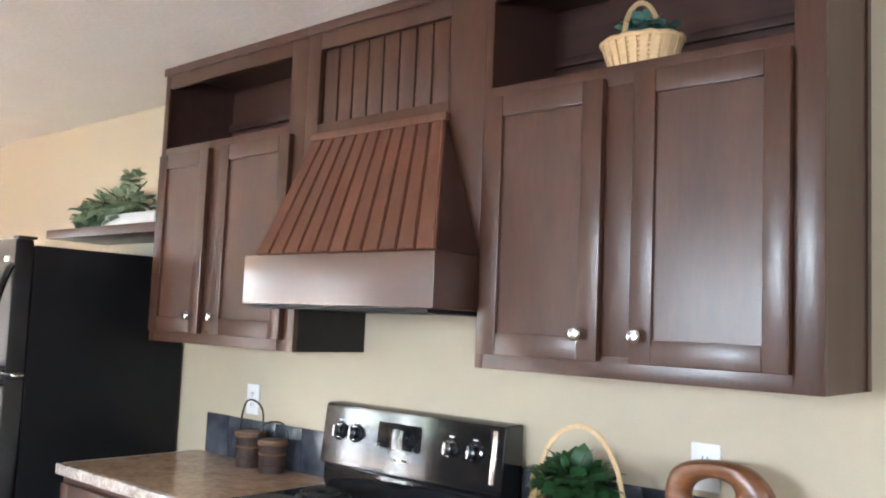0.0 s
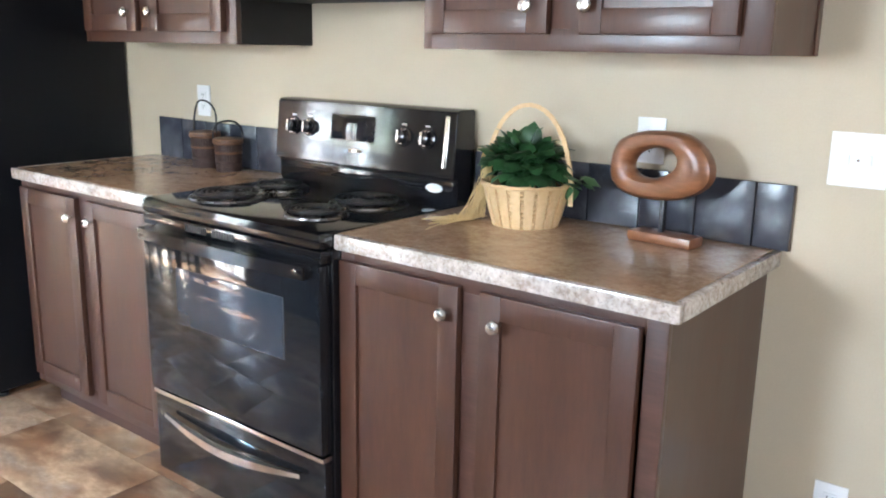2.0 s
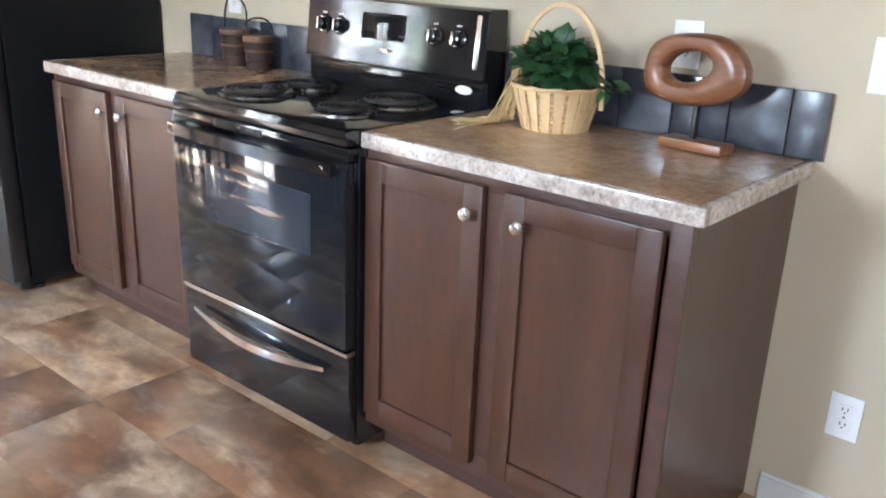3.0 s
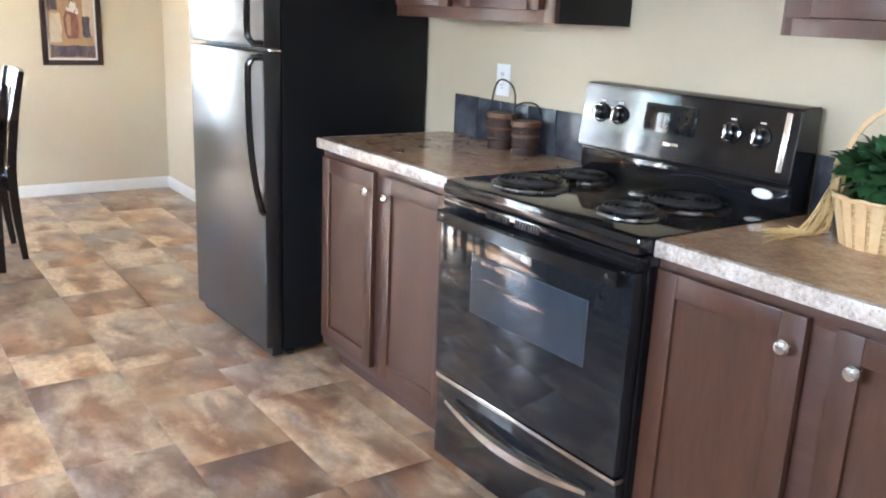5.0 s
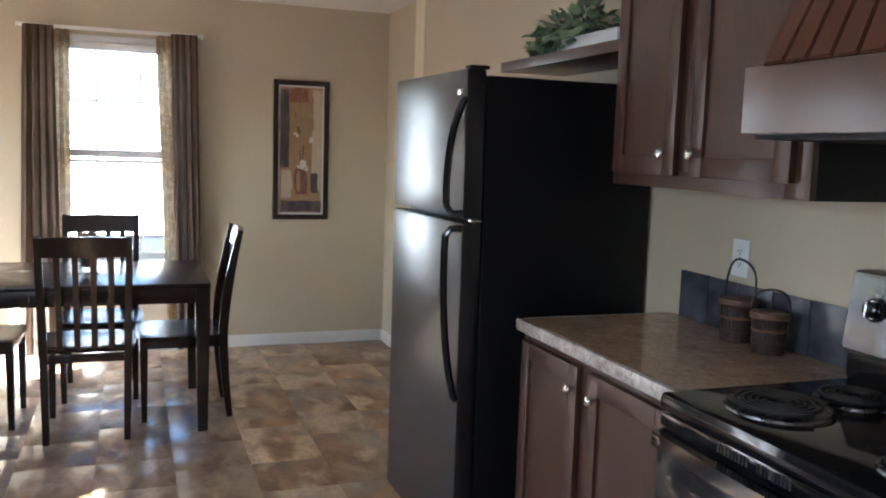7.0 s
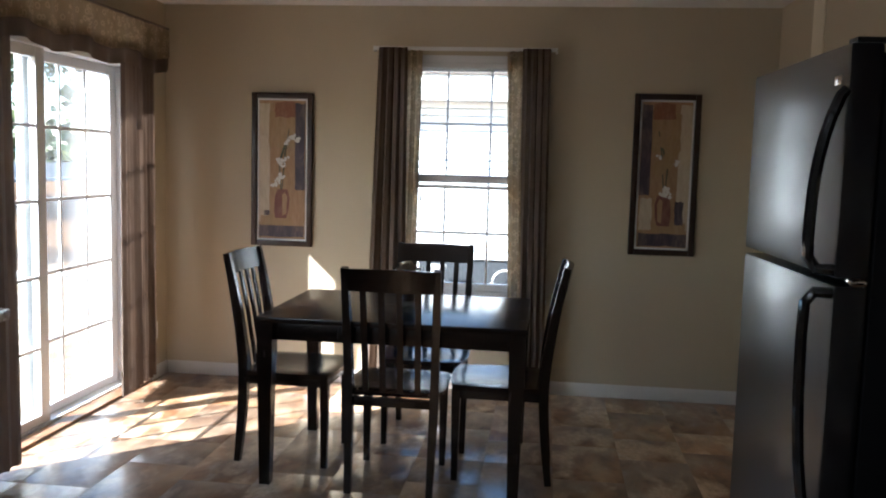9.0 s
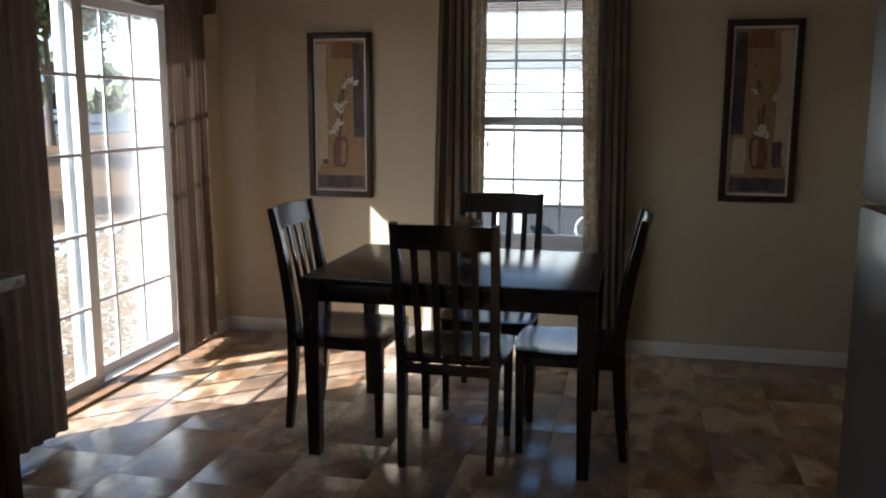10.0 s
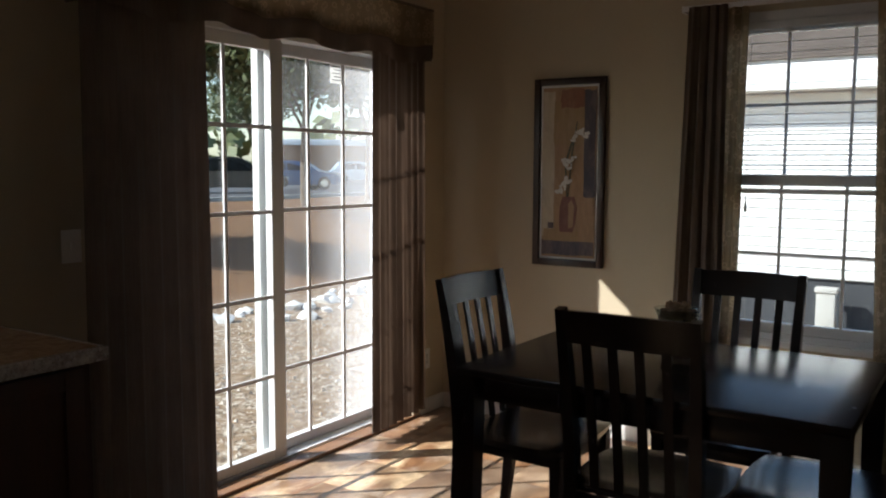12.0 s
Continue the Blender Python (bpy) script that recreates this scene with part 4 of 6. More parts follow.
disp = part("display", bm_box(-0.10, -0.003, -0.04, 0.085, 0.004, 0.04, 0.002), M_OVENGL, bg, at=console_at(-0.02, 1.115))
part("badge", bm_box(-0.028, -0.003, -0.005, 0.028, 0.003, 0.005, 0.002), M_CHROME, bg, at=console_at(-0.01, 1.045))
part("side_stripe", bm_box(-0.008, -0.002, -0.075, 0.008, 0.002, 0.075, 0.001), M_NICKEL, bg, at=console_at(0.345, 1.10))
part("oval_badge", bm_lathe([(0.001, -0.003), (0.03, -0.003), (0.032, 0.0), (0.001, 0.0)], 24, axis="Y"), M_PLATE, bg, "white oval sticker", at=pose(0.30, 0.529, 0.962) @ Matrix.Diagonal((1, 1, 0.42, 1)))
for xx in (-0.33, 0.33):
    for yy in (0.08, 0.56):
        part("foot", bm_lathe([(0.018, 0.0), (0.018, 0.012), (0.008, 0.016), (0.008, 0.034)], 10, (xx, yy, 0)), M_MATTE, rg)

# ---- fridge ----
fr = thing("refrigerator", (-3.79, 1.443, 0), 1.9, "black top-freezer refrigerator with textured doors, closed", "refrigerator")
fw = 0.361
part("body", bm_box(-fw, 0.075, 0.03, fw, 0.735, 1.70, 0.006), M_BLACKM, fr)
fz = part("freezer_door", bm_box(-fw, 0.0, 1.225, fw, 0.07, 1.72, 0.012), M_FDOOR, fr)
fd = part("fridge_door", bm_box(-fw, 0.0, 0.05, fw, 0.07, 1.211, 0.012), M_FDOOR, fr)
part("gasket", bm_box(-fw + 0.015, 0.069, 0.07, fw - 0.015, 0.0755, 1.70), M_MATTE, fr)
part("grille", bm_box(-fw + 0.01, 0.03, 0.012, fw - 0.01, 0.075, 0.055, 0.004), M_MATTE, fr)
for sgn, par, z0, z1 in ((1, fz, 1.243, 1.61), (-1, fd, 1.193, 0.62)):
    pts = [(fw - 0.012, 0.004, z0), (fw - 0.025, -0.03, z0), (fw - 0.035, -0.046, z0 + 0.025 * sgn)]
    for i in range(1, 9):
        u = i / 8
        pts.append((fw - 0.035 + 0.022 * u ** 2.2, -0.048 + 0.04 * u ** 3.2, z0 + 0.025 * sgn + (z1 - z0 - 0.025 * sgn) * u))
    pts.append((fw - 0.012, 0.004, z1 + 0.012 * sgn))
    part("handle", bm_sweep(pts, 0.013, seg=8, up=(1, 0, 0)), M_BLACK, par, "curved glossy black handle")
part("hinge", bm_box(fw - 0.02, 0.03, 1.212, fw + 0.007, 0.065, 1.224, 0.002), M_CHROME, fr)
part("top_hinge", bm_box(fw - 0.06, 0.015, 1.7205, fw - 0.012, 0.085, 1.732, 0.004), M_MATTE, fr)
part("badge", bm_box(fw - 0.075, -0.003, 1.635, fw - 0.035, 0.001, 1.655, 0.002), M_CHROME, fz)
for xx in (-0.32, 0.32):
    for yy in (0.12, 0.66):
        part("foot", bm_lathe([(0.02, 0.0), (0.02, 0.014), (0.01, 0.018), (0.01, 0.034)], 10, (xx, yy, 0)), M_MATTE, fr)

# ---- shelf over the fridge ----
solid("wall_shelf", bm_box(-4.19, 1.90, 1.785, -3.212, YN - 0.001, 1.825, 0.003), M_WOODX, "dark wooden shelf on the wall over the fridge", "shelf")

# ---- dining table and chairs ----
tb = thing("dining_table", (-5.548, 0.199, 0), 0, "dark espresso wooden dining table", "table")
hx, hy = 0.433, 0.59
part("tabletop", bm_box(-hx, -hy, 0.735, hx, hy, 0.76, 0.006), M_ESPR, tb)
for x0, y0, x1, y1 in ((-hx + 0.05, -hy + 0.03, hx - 0.05, -hy + 0.05), (-hx + 0.05, hy - 0.05, hx - 0.05, hy - 0.03), (-hx + 0.03, -hy + 0.05, -hx + 0.05, hy - 0.05), (hx - 0.05, -hy + 0.05, hx - 0.03, hy - 0.05)):
    part("apron", bm_box(x0, y0, 0.655, x1, y1, 0.734, 0.002), M_ESPR, tb)
for sx in (-1, 1):
    for sy in (-1, 1):
        x, y = sx * (hx - 0.038), sy * (hy - 0.038)
        part("leg", bm_sweep([(x, y, 0.734), (x, y, 0.64), (x, y, 0.0)], [(0.035, 0.035), (0.035, 0.035), (0.024, 0.024)], square=True), M_ESPR, tb)


def dining_chair():
    """Faces +y; its origin lies on the floor between the legs."""
    c = thing("dining_chair", (0, 0, 0), 0, "dark espresso wooden dining chair with a slatted back", "chair", "chairs round the table")
    t = bmesh.new()
    nx, ny = 12, 12
    top, low = [], []
    for j in range(ny + 1):
        v = j / ny
        wd = 0.195 + 0.035 * math.sin(math.pi * min(1, v * 0.75 + 0.1))
        rt, rl = [], []
        for i in range(nx + 1):
            u = 2 * i / nx - 1
            x = wd * u
            y = -0.20 + 0.43 * v - 0.02 * u * u * v
            dip = 0.012 * (1 - u * u) * math.sin(math.pi * v)
            rt.append(t.verts.new((x, y, 0.458 - dip - (0.006 if abs(u) == 1 or j in (0, ny) else 0))))
            rl.append(t.verts.new((x * 0.97, y * 0.97, 0.428)))
        top.append(rt)
        low.append(rl)
    for j in range(ny):
        for i in range(nx):
            t.faces.new((top[j][i], top[j][i + 1], top[j + 1][i + 1], top[j + 1][i]))
            t.faces.new((low[j][i], low[j + 1][i], low[j + 1][i + 1], low[j][i + 1]))
    for j in range(ny):
        t.faces.new((top[j][0], top[j + 1][0], low[j + 1][0], low[j][0]))
        t.faces.new((top[j][nx], low[j][nx], low[j + 1][nx], top[j + 1][nx]))
    for i in range(nx):
        t.faces.new((top[0][i], low[0][i], low[0][i + 1], top[0][i + 1]))
        t.faces.new((top[ny][i], top[ny][i + 1], low[ny][i + 1], low[ny][i]))
    bmesh.ops.recalc_face_normals(t, faces=t.faces)
    part("seat", t, M_ESPR, c)
    for s in (-1, 1):
        part("front_leg", bm_sweep([(s * 0.185, 0.19, 0.428), (s * 0.185, 0.19, 0.0)], [(0.02, 0.02), (0.014, 0.014)], square=True), M_ESPR, c)
        pts, sz = [], []
        for i in range(15):
            u = i / 14
            z = 1.0 * u
            y = -0.205 - 0.035 * (max(0, 0.45 - z) / 0.45) ** 1.6 - 0.085 * (max(0, z - 0.45) / 0.55) ** 1.5
            pts.append((s * (0.18 + 0.018 * u), y, z))
            sz.append((0.0145 + 0.004 * math.sin(math.pi * u), 0.015 + 0.008 * math.sin(math.pi * u)))
        part("back_post", bm_sweep(pts, sz, square=True, up=(0, 1, 0)), M_ESPR, c)

    def bar(z0, z1, bow, thick):
        t = bmesh.new()
        n = 12
        rows = []
        for i in range(n + 1):
            u = 2 * i / n - 1
            yb = [-0.205 - 0.085 * (max(0, z - 0.45) / 0.55) ** 1.5 - bow * (1 - u * u) for z in (z0, z1)]
            x = u * (0.175 + 0.016 * z1) if z1 < 0.9 else u * 0.212
            rows.append([t.verts.new(p) for p in ((x, yb[0] + thick, z0), (x, yb[1] + thick, z1 - 0.006 * u * u), (x, yb[1] - thick, z1 - 0.006 * u * u), (x, yb[0] - thick, z0))])
        for a, e in zip(rows, rows[1:]):
            for k in range(4):
                t.faces.new((a[k], a[(k + 1) % 4], e[(k + 1) % 4], e[k]))
        t.faces.new(rows[0])
        t.faces.new(rows[-1])
        bmesh.ops.recalc_face_normals(t, faces=t.faces)
        return t
    part("top_rail", bar(0.90, 1.0, 0.022, 0.011), M_ESPR, c)
    for i in range(4):
        x = -0.114 + 0.076 * i
        pts = []
        for k in range(7):
            z = 0.45 + 0.47 * k / 6
            pts.append((x * (1 + 0.04 * k / 6), -0.208 - 0.009 * min(1, k / 2) - 0.085 * (max(0, z - 0.45) / 0.55) ** 1.5 - 0.008 * k / 6, z))
        part("slat", bm_sweep(pts, [(0.0135, 0.0055)] * 7, square=True, up=(0, 1, 0)), M_ESPR, c)
    for s in (-1, 1):
        part("side_apron", bm_box(s * 0.185 - 0.009, -0.19, 0.385, s * 0.185 + 0.009, 0.175, 0.427, 0.002), M_ESPR, c)
    part("front_apron", bm_box(-0.168, 0.181, 0.385, 0.168, 0.199, 0.427, 0.002), M_ESPR, c)
    part("back_apron", bm_box(-0.168, -0.214, 0.385, 0.168, -0.196, 0.427, 0.002), M_ESPR, c)
    return c


chair = dining_chair()
chair.matrix_basis = pose(-5.342, 0.213, 0, 0, 0, 90)
copy_thing(chair, pose(-5.975, 0.25, 0, 0, 0, -90))
copy_thing(chair, pose(-5.575, -0.33, 0, 0, 0, -2))
copy_thing(chair, pose(-5.535, 0.665, 0, 0, 0, 180))

# ---- kitchen wall plates ----


def wall_plate(x, z, w, h, kind, label, south=False, y=None):
    p = thing("wall_plate", (x, y if y is not None else YN, z), 180 if south else 0, label, "switch" if kind == "switch" else "outlet")
    part("cover", bm_box(-w / 2, -0.006, -h / 2, w / 2, -0.0004, h / 2, 0.002), M_PLATE, p)
    if kind == "switch":
        n = 2 if w > 0.1 else 1
        for i in range(n):
            xx = (i - (n - 1) / 2) * 0.046
            part("rocker", bm_box(xx - 0.005, -0.014, -0.012, xx + 0.005, -0.006, 0.012, 0.002), M_PLATE, p)
    else:
        for zz in (-0.02, 0.02):
            f = part("socket", bm_box(-0.016, -0.0085, zz - 0.014, 0.016, -0.006, zz + 0.014, 0.002), M_PLATE, p)
            for xx in (-0.006, 0.006):
                part("slot", bm_box(xx - 0.0012, -0.0092, zz - 0.002, xx + 0.0012, -0.0086, zz + 0.007), M_MATTE, f)
            part("ground_hole", bm_box(-0.002, -0.0092, zz - 0.009, 0.002, -0.0086, zz - 0.005), M_MATTE, f)
    part("screw", bm_lathe([(0.003, -0.0061), (0.003, -0.0075), (0.001, -0.008)], 8, axis="Y"), M_NICKEL, p)
    return p


wall_plate(-1.114, 1.146, 0.076, 0.116, "outlet", "white outlet plate over the worktop")
wall_plate(-2.951, 1.150, 0.076, 0.116, "outlet", "white outlet plate over the small baskets")
wall_plate(-0.622, 1.142, 0.122, 0.12, "switch", "white double light switch plate on the tan wall")
wall_plate(-0.588, 0.312, 0.076, 0.116, "outlet", "white outlet plate low on the tan wall")
wall_plate(-6.77, 0.315, 0.07, 0.115, "outlet", "white outlet plate low beside the curtain", True, YS)
wall_plate(-4.58, 1.123, 0.076, 0.116, "switch", "white light switch plate beside the curtain", True, YS)

# ---- baskets and ornaments ----


def wicker_wall(r0, r1, z0, z1, staves, material, parent, rows=9, oval=1.0):
    """A woven basket: upright staves bulging outward, woven rounds between them, a rolled rim, a floor."""
    for i in range(staves):
        a = 2 * math.pi * i / staves
        pts = []
        for k in range(5):
            u = k / 4
            r = r0 + (r1 - r0) * u + 0.0015
            pts.append((r * math.cos(a), r * math.sin(a) * oval, z0 + (z1 - z0) * u))
        part("stave", bm_sweep(pts, [(0.38 * 2 * math.pi * (r0 + (r1 - r0) * k / 4) / staves, 0.0028) for k in range(5)], square=True, up=(math.cos(a), math.sin(a), 0.01)), material, parent)
    prof = []
    for k in range(rows * 4 + 1):
        u = k / (rows * 4)
        prof.append((r0 + (r1 - r0) * u + 0.0025 * math.cos(2 * math.pi * rows * u), z0 + (z1 - z0) * u))
    prof = [(0.002, z0)] + prof + [(r1 - 0.008, z1), (r0 - 0.006, z0 + 0.012), (0.002, z0 + 0.012)]
    t = bm_lathe(prof, 32)
    for v in t.verts:
        v.co.y *= oval
    part("weave", t, material, parent)
    pts = [((r1 + 0.003) * math.cos(2 * math.pi * i / 32), (r1 + 0.003) * oval * math.sin(2 * math.pi * i / 32), z1 + 0.002 * math.sin(i * 2.4)) for i in range(33)]
    part("rim", bm_sweep(pts, 0.006, seg=6), material, parent)


def arch(parent, half, z0, top, thick, material, turn=0.0, n=18):
    pts = []
    for i in range(n + 1):
        a = math.pi * i / n
        x, z = -half * math.cos(a), z0 + (top - z0) * math.sin(a) ** 0.85
        pts.append((x * math.cos(turn), x * math.sin(turn), z))
    part("handle", bm_sweep(pts, [(thick, thick * 0.55)] * (n + 1), square=True, up=(math.sin(turn), -math.cos(turn), 0.01)), material, parent)


def leaves(count, centre, spread, size, rng, droop=0.3, keep=None):
    """Many cupped, pointed leaves round a crown; each is a folded blade of six triangles."""
    t = bmesh.new()
    for i in range(count):
        d = Vector((rng.gauss(0, 1), rng.gauss(0, 1), rng.gauss(0, 0.8))).normalized() * rng.random() ** 0.4
        p = Vector(centre) + Vector((d.x * spread[0], d.y * spread[1], d.z * spread[2]))
        out = Vector((d.x, d.y, d.z * 0.6 + rng.uniform(-droop, 0.35)))
        out = out.normalized() if out.length > 0.01 else Vector((0, 0, 1))
        side = out.cross(Vector((rng.uniform(-0.4, 0.4), rng.uniform(-0.4, 0.4), 1))).normalized()
        nrm = side.cross(out).normalized()
        s = size * rng.uniform(0.6, 1.25)
        base, tip = p - out * s * 0.4, p + out * s * 0.75 - nrm * s * 0.15
        m1, m2 = p + nrm * s * 0.08, p + out * s * 0.35 + nrm * s * 0.06
        l1, l2 = p + side * s * 0.46 - nrm * s * 0.06, p + out * s * 0.4 + side * s * 0.36
        r1, r2 = p - side * s * 0.46 - nrm * s * 0.06, p + out * s * 0.4 - side * s * 0.36
        v = [t.verts.new(q) for q in (base, m1, m2, tip, l1, l2, r1, r2)]
        for f in ((0, 1, 4), (1, 2, 5, 4), (2, 3, 5), (0, 6, 1), (1, 6, 7, 2), (2, 7, 3)):
            t.faces.new([v[k] for k in f])
    return t


rng = random.Random(5)
gb = thing("plant_basket", (-1.385, 2.045, 0.915), 0, "pale wicker basket with a tall handle and green ivy", "basket")
wicker_wall(0.084, 0.114, 0.0, 0.11, 20, M_WICKER, gb)
arch(gb, 0.126, 0.06, 0.312, 0.0055, M_WICKER, 0.12)
part("leaves", leaves(220, (-0.005, 0, 0.165), (0.108, 0.10, 0.062), 0.056, rng), M_LEAF, gb, "dark green ivy leaves")
part("leaves", leaves(9, (0.125, 0.02, 0.12), (0.05, 0.035, 0.04), 0.048, rng, 0.8), M_LEAF, gb, "ivy sprig hanging over the rim")
b = bmesh.new()
for i in range(85):
    l, aim, curl = rng.uniform(0.07, 0.21), rng.uniform(-0.9, 0.75), rng.uniform(-1.6, 1.6)
    lift, x, y, pts = rng.uniform(0.03, 0.15), -0.105, -0.035, []
    for k in range(8):
        u = k / 7
        pts.append((x, y, max(0.003 + 0.0006 * (i % 9), lift * (1 - 2.6 * u) + 0.014 * math.sin(4 * u + i))))
        x -= l / 7 * math.cos(aim + curl * u) * 0.6
        y -= l / 7 * (math.sin(aim + curl * u) * 0.8 + 0.45)
    bm_sweep(pts, 0.0012, seg=4, into=b)
for i in range(14):
    pts = [(-0.105 - 0.014 * math.sin(3 * k / 5 + i), -0.03 + 0.012 * math.cos(i * 2 + k), 0.09 + 0.10 * k / 5) for k in range(6)]
    bm_sweep(pts, 0.0016, seg=4, into=b)
part("raffia_bow", b, M_RAFFIA, gb, "frayed straw raffia bow")

nb = thing("niche_basket", (-1.19, 1.965, 2.099), 0, "pale wicker basket with a handle and blue-green leaves in the niche", "basket")
wicker_wall(0.074, 0.10, 0.0, 0.075, 22, M_WICKER, nb, 7, 0.75)
arch(nb, 0.05, 0.06, 0.175, 0.006, M_WICKER, 1.0)
part("leaves", leaves(60, (0.02, 0, 0.10), (0.07, 0.05, 0.035), 0.035, rng), M_GREENB, nb, "blue-green leaves")


M_RIM = surface("orange_brown_cane", (0.08, 0.036, 0.016), (0.20, 0.095, 0.042), 0.5, scale=16, grain=80, relief=0.2)


def jar_basket(x, y, r, h, top, turn):
    j = thing("lidded_basket", (x, y, 0.915), turn, "small dark brown woven basket with a wire handle", "basket", "dark baskets on the worktop")
    wicker_wall(r * 0.88, r, 0.0, h, 36, M_DKWICK, j, 10)
    for z in (0.3, 0.62):
        k = r * (0.88 + 0.12 * z)
        part("woven_band", bm_lathe([(k + 0.0035, h * z - 0.006), (k + 0.0065, h * z), (k + 0.0035, h * z + 0.006), (k, h * z + 0.006), (k, h * z - 0.006)], 28), M_RIM if z > 0.5 else M_DKWICK, j)
    part("rim_band", bm_lathe([(r + 0.004, h - 0.012), (r + 0.009, h - 0.006), (r + 0.008, h + 0.008), (r + 0.001, h + 0.01)], 28), M_RIM, j, "orange-brown bound rim")
    pts = []
    for i in range(15):
        a = math.pi * i / 14
        pts.append((-(r + 0.006) * math.cos(a) * (1 + 0.12 * math.sin(a)), 0.006 * math.sin(3 * a), h - 0.01 + (top - h) * math.sin(a) ** 0.6))
    part("wire_handle", bm_sweep(pts, 0.0035, seg=6), M_IRON, j, "dark wire handle")


jar_basket(-2.855, 2.122, 0.049, 0.12, 0.255, 10)
jar_basket(-2.705, 2.11, 0.046, 0.108, 0.19, 60)

# carved ornament: a thick oval ring on a small wooden foot
orn = thing("carved_ornament", (-1.008, 2.08, 0.915), -6, "polished reddish carved wooden oval with a hole, on a foot", "ornament")
t = bmesh.new()
N, K = 48, 12
rings = []
for i in range(N):
    a = 2 * math.pi * i / N
    w1 = 0.136 * (1 + 0.05 * math.cos(3 * a + 0.6))
    h1 = 0.086 * (1 + 0.06 * math.sin(2 * a + 0.4))
    outer = Vector((math.copysign(abs(math.cos(a)) ** 0.85, math.cos(a)) * w1, 0, math.copysign(abs(math.sin(a)) ** 0.9, math.sin(a)) * h1))
    inner = Vector((math.cos(a) * 0.060 - 0.012, 0, math.sin(a) * 0.036 + 0.005 + 0.010 * math.cos(a)))
    mid, half = (outer + inner) / 2, (outer - inner) / 2
    ring = []
    for k in range(K):
        c, s_ = math.cos(2 * math.pi * k / K), math.sin(2 * math.pi * k / K)
        ring.append(t.verts.new(mid + half * math.copysign(abs(c) ** 0.8, c) + Vector((0, 0.030 * math.copysign(abs(s_) ** 0.8, s_), 0.186)) + Vector((-0.026, 0, 0))))
    rings.append(ring)
for i in range(N):
    a, e = rings[i], rings[(i + 1) % N]
    for k in range(K):
        t.faces.new((a[k], a[(k + 1) % K], e[(k + 1) % K], e[k]))
bmesh.ops.recalc_face_normals(t, faces=t.faces)
part("oval", t, M_CARVE, orn)
part("stem", bm_box(-0.016, -0.006, 0.018, -0.004, 0.006, 0.105, 0.002), M_IRON, orn, "thin dark metal stem")
part("foot", bm_box(-0.085, -0.034, 0.0, 0.085, 0.034, 0.026, 0.007), M_CARVE, orn)

# plant on the shelf
sp = thing("potted_plant", (-3.74, 2.03, 1.825), 0, "leafy variegated ivy in a long white pot on the shelf", "plant")
part("pot", bm_box(-0.08, -0.06, 0.0, 0.36, 0.06, 0.062, 0.012), M_POT, sp, "long white ceramic pot")
part("leaves", leaves(210, (-0.02, -0.02, 0.095), (0.26, 0.10, 0.075), 0.05, rng, 0.5), M_LEAFP, sp, "pale green variegated leaves")
part("leaves", leaves(40, (0.08, -0.01, 0.21), (0.06, 0.04, 0.06), 0.045, rng, 0.2), M_LEAFP, sp)
part("leaves", leaves(60, (-0.25, -0.04, 0.06), (0.11, 0.06, 0.055), 0.045, rng, 0.8), M_LEAFP, sp)
b = bmesh.new()
for i in range(9):
    x1, z1 = -0.25 + 0.06 * i, 0.10 + 0.1 * rng.random()
    bm_sweep([(0.02 + 0.02 * i, 0, 0.05), (0.5 * x1, -0.01, 0.5 * z1 + 0.06), (x1, -0.03, z1)], 0.003, seg=5, into=b)
part("stems", b, M_STEM, sp)

# vase on the table
vs_ = thing("glass_vase", (-5.515, 0.21, 0.76), 0, "clear glass vase filled with dried flowers on the table", "vase")
t = bm_lathe([(0.002, 0.0), (0.05, 0.0), (0.052, 0.006), (0.042, 0.03), (0.05, 0.09), (0.066, 0.17), (0.076, 0.195), (0.073, 0.195), (0.063, 0.17), (0.047, 0.09), (0.039, 0.032), (0.002, 0.028)], 28)
part("glass", t, glass("vase_glass", (0.86, 0.88, 0.87)), vs_)
M_DRY = surface("dried_flowers", (0.30, 0.19, 0.10), (0.62, 0.48, 0.32), 0.8, scale=30, grain=90, relief=0.3)
part("flower_bunch", leaves(420, (0, 0, 0.172), (0.056, 0.056, 0.042), 0.017, rng, 0.2), M_DRY, vs_, "tan dried petals")
part("stems", bm_lathe([(0.003, 0.03), (0.034, 0.034), (0.03, 0.09), (0.045, 0.15), (0.003, 0.16)], 16), M_DKWICK, vs_)

# ---- pictures ----


def paint(name, lo, hi):
    """Brushed paint: two tones worked into each other over a warm ground, with a weave."""
    m, nt, b = blank(name)
    vec = coords(nt, (1, 1, 0.55))
    broad = tex_noise(nt, vec, 9, 5, 0.62, 0.8)
    stroke = tex_noise(nt, coords(nt, (1, 1.6, 0.35)), 34, 4, 0.6, 0.6)
    col = mix_col(nt, 0.5, ramp(nt, broad, [(0.32, lo), (0.68, hi)]), ramp(nt, stroke, [(0.3, lo), (0.7, hi)]))
    ground = ramp(nt, stroke, [(0.35, (0.20, 0.125, 0.08)), (0.65, (0.38, 0.27, 0.18))])
    nt.links.new(mix_col(nt, ramp(nt, broad, [(0.46, (0, 0, 0)), (0.66, (0.34, 0.34, 0.34))]), col, ground), b.inputs["Base Color"])
    b.inputs["Roughness"].default_value = 0.5
    bump(nt, b, tex_noise(nt, vec, 160, 2), 0.08, 0.001)
    return m


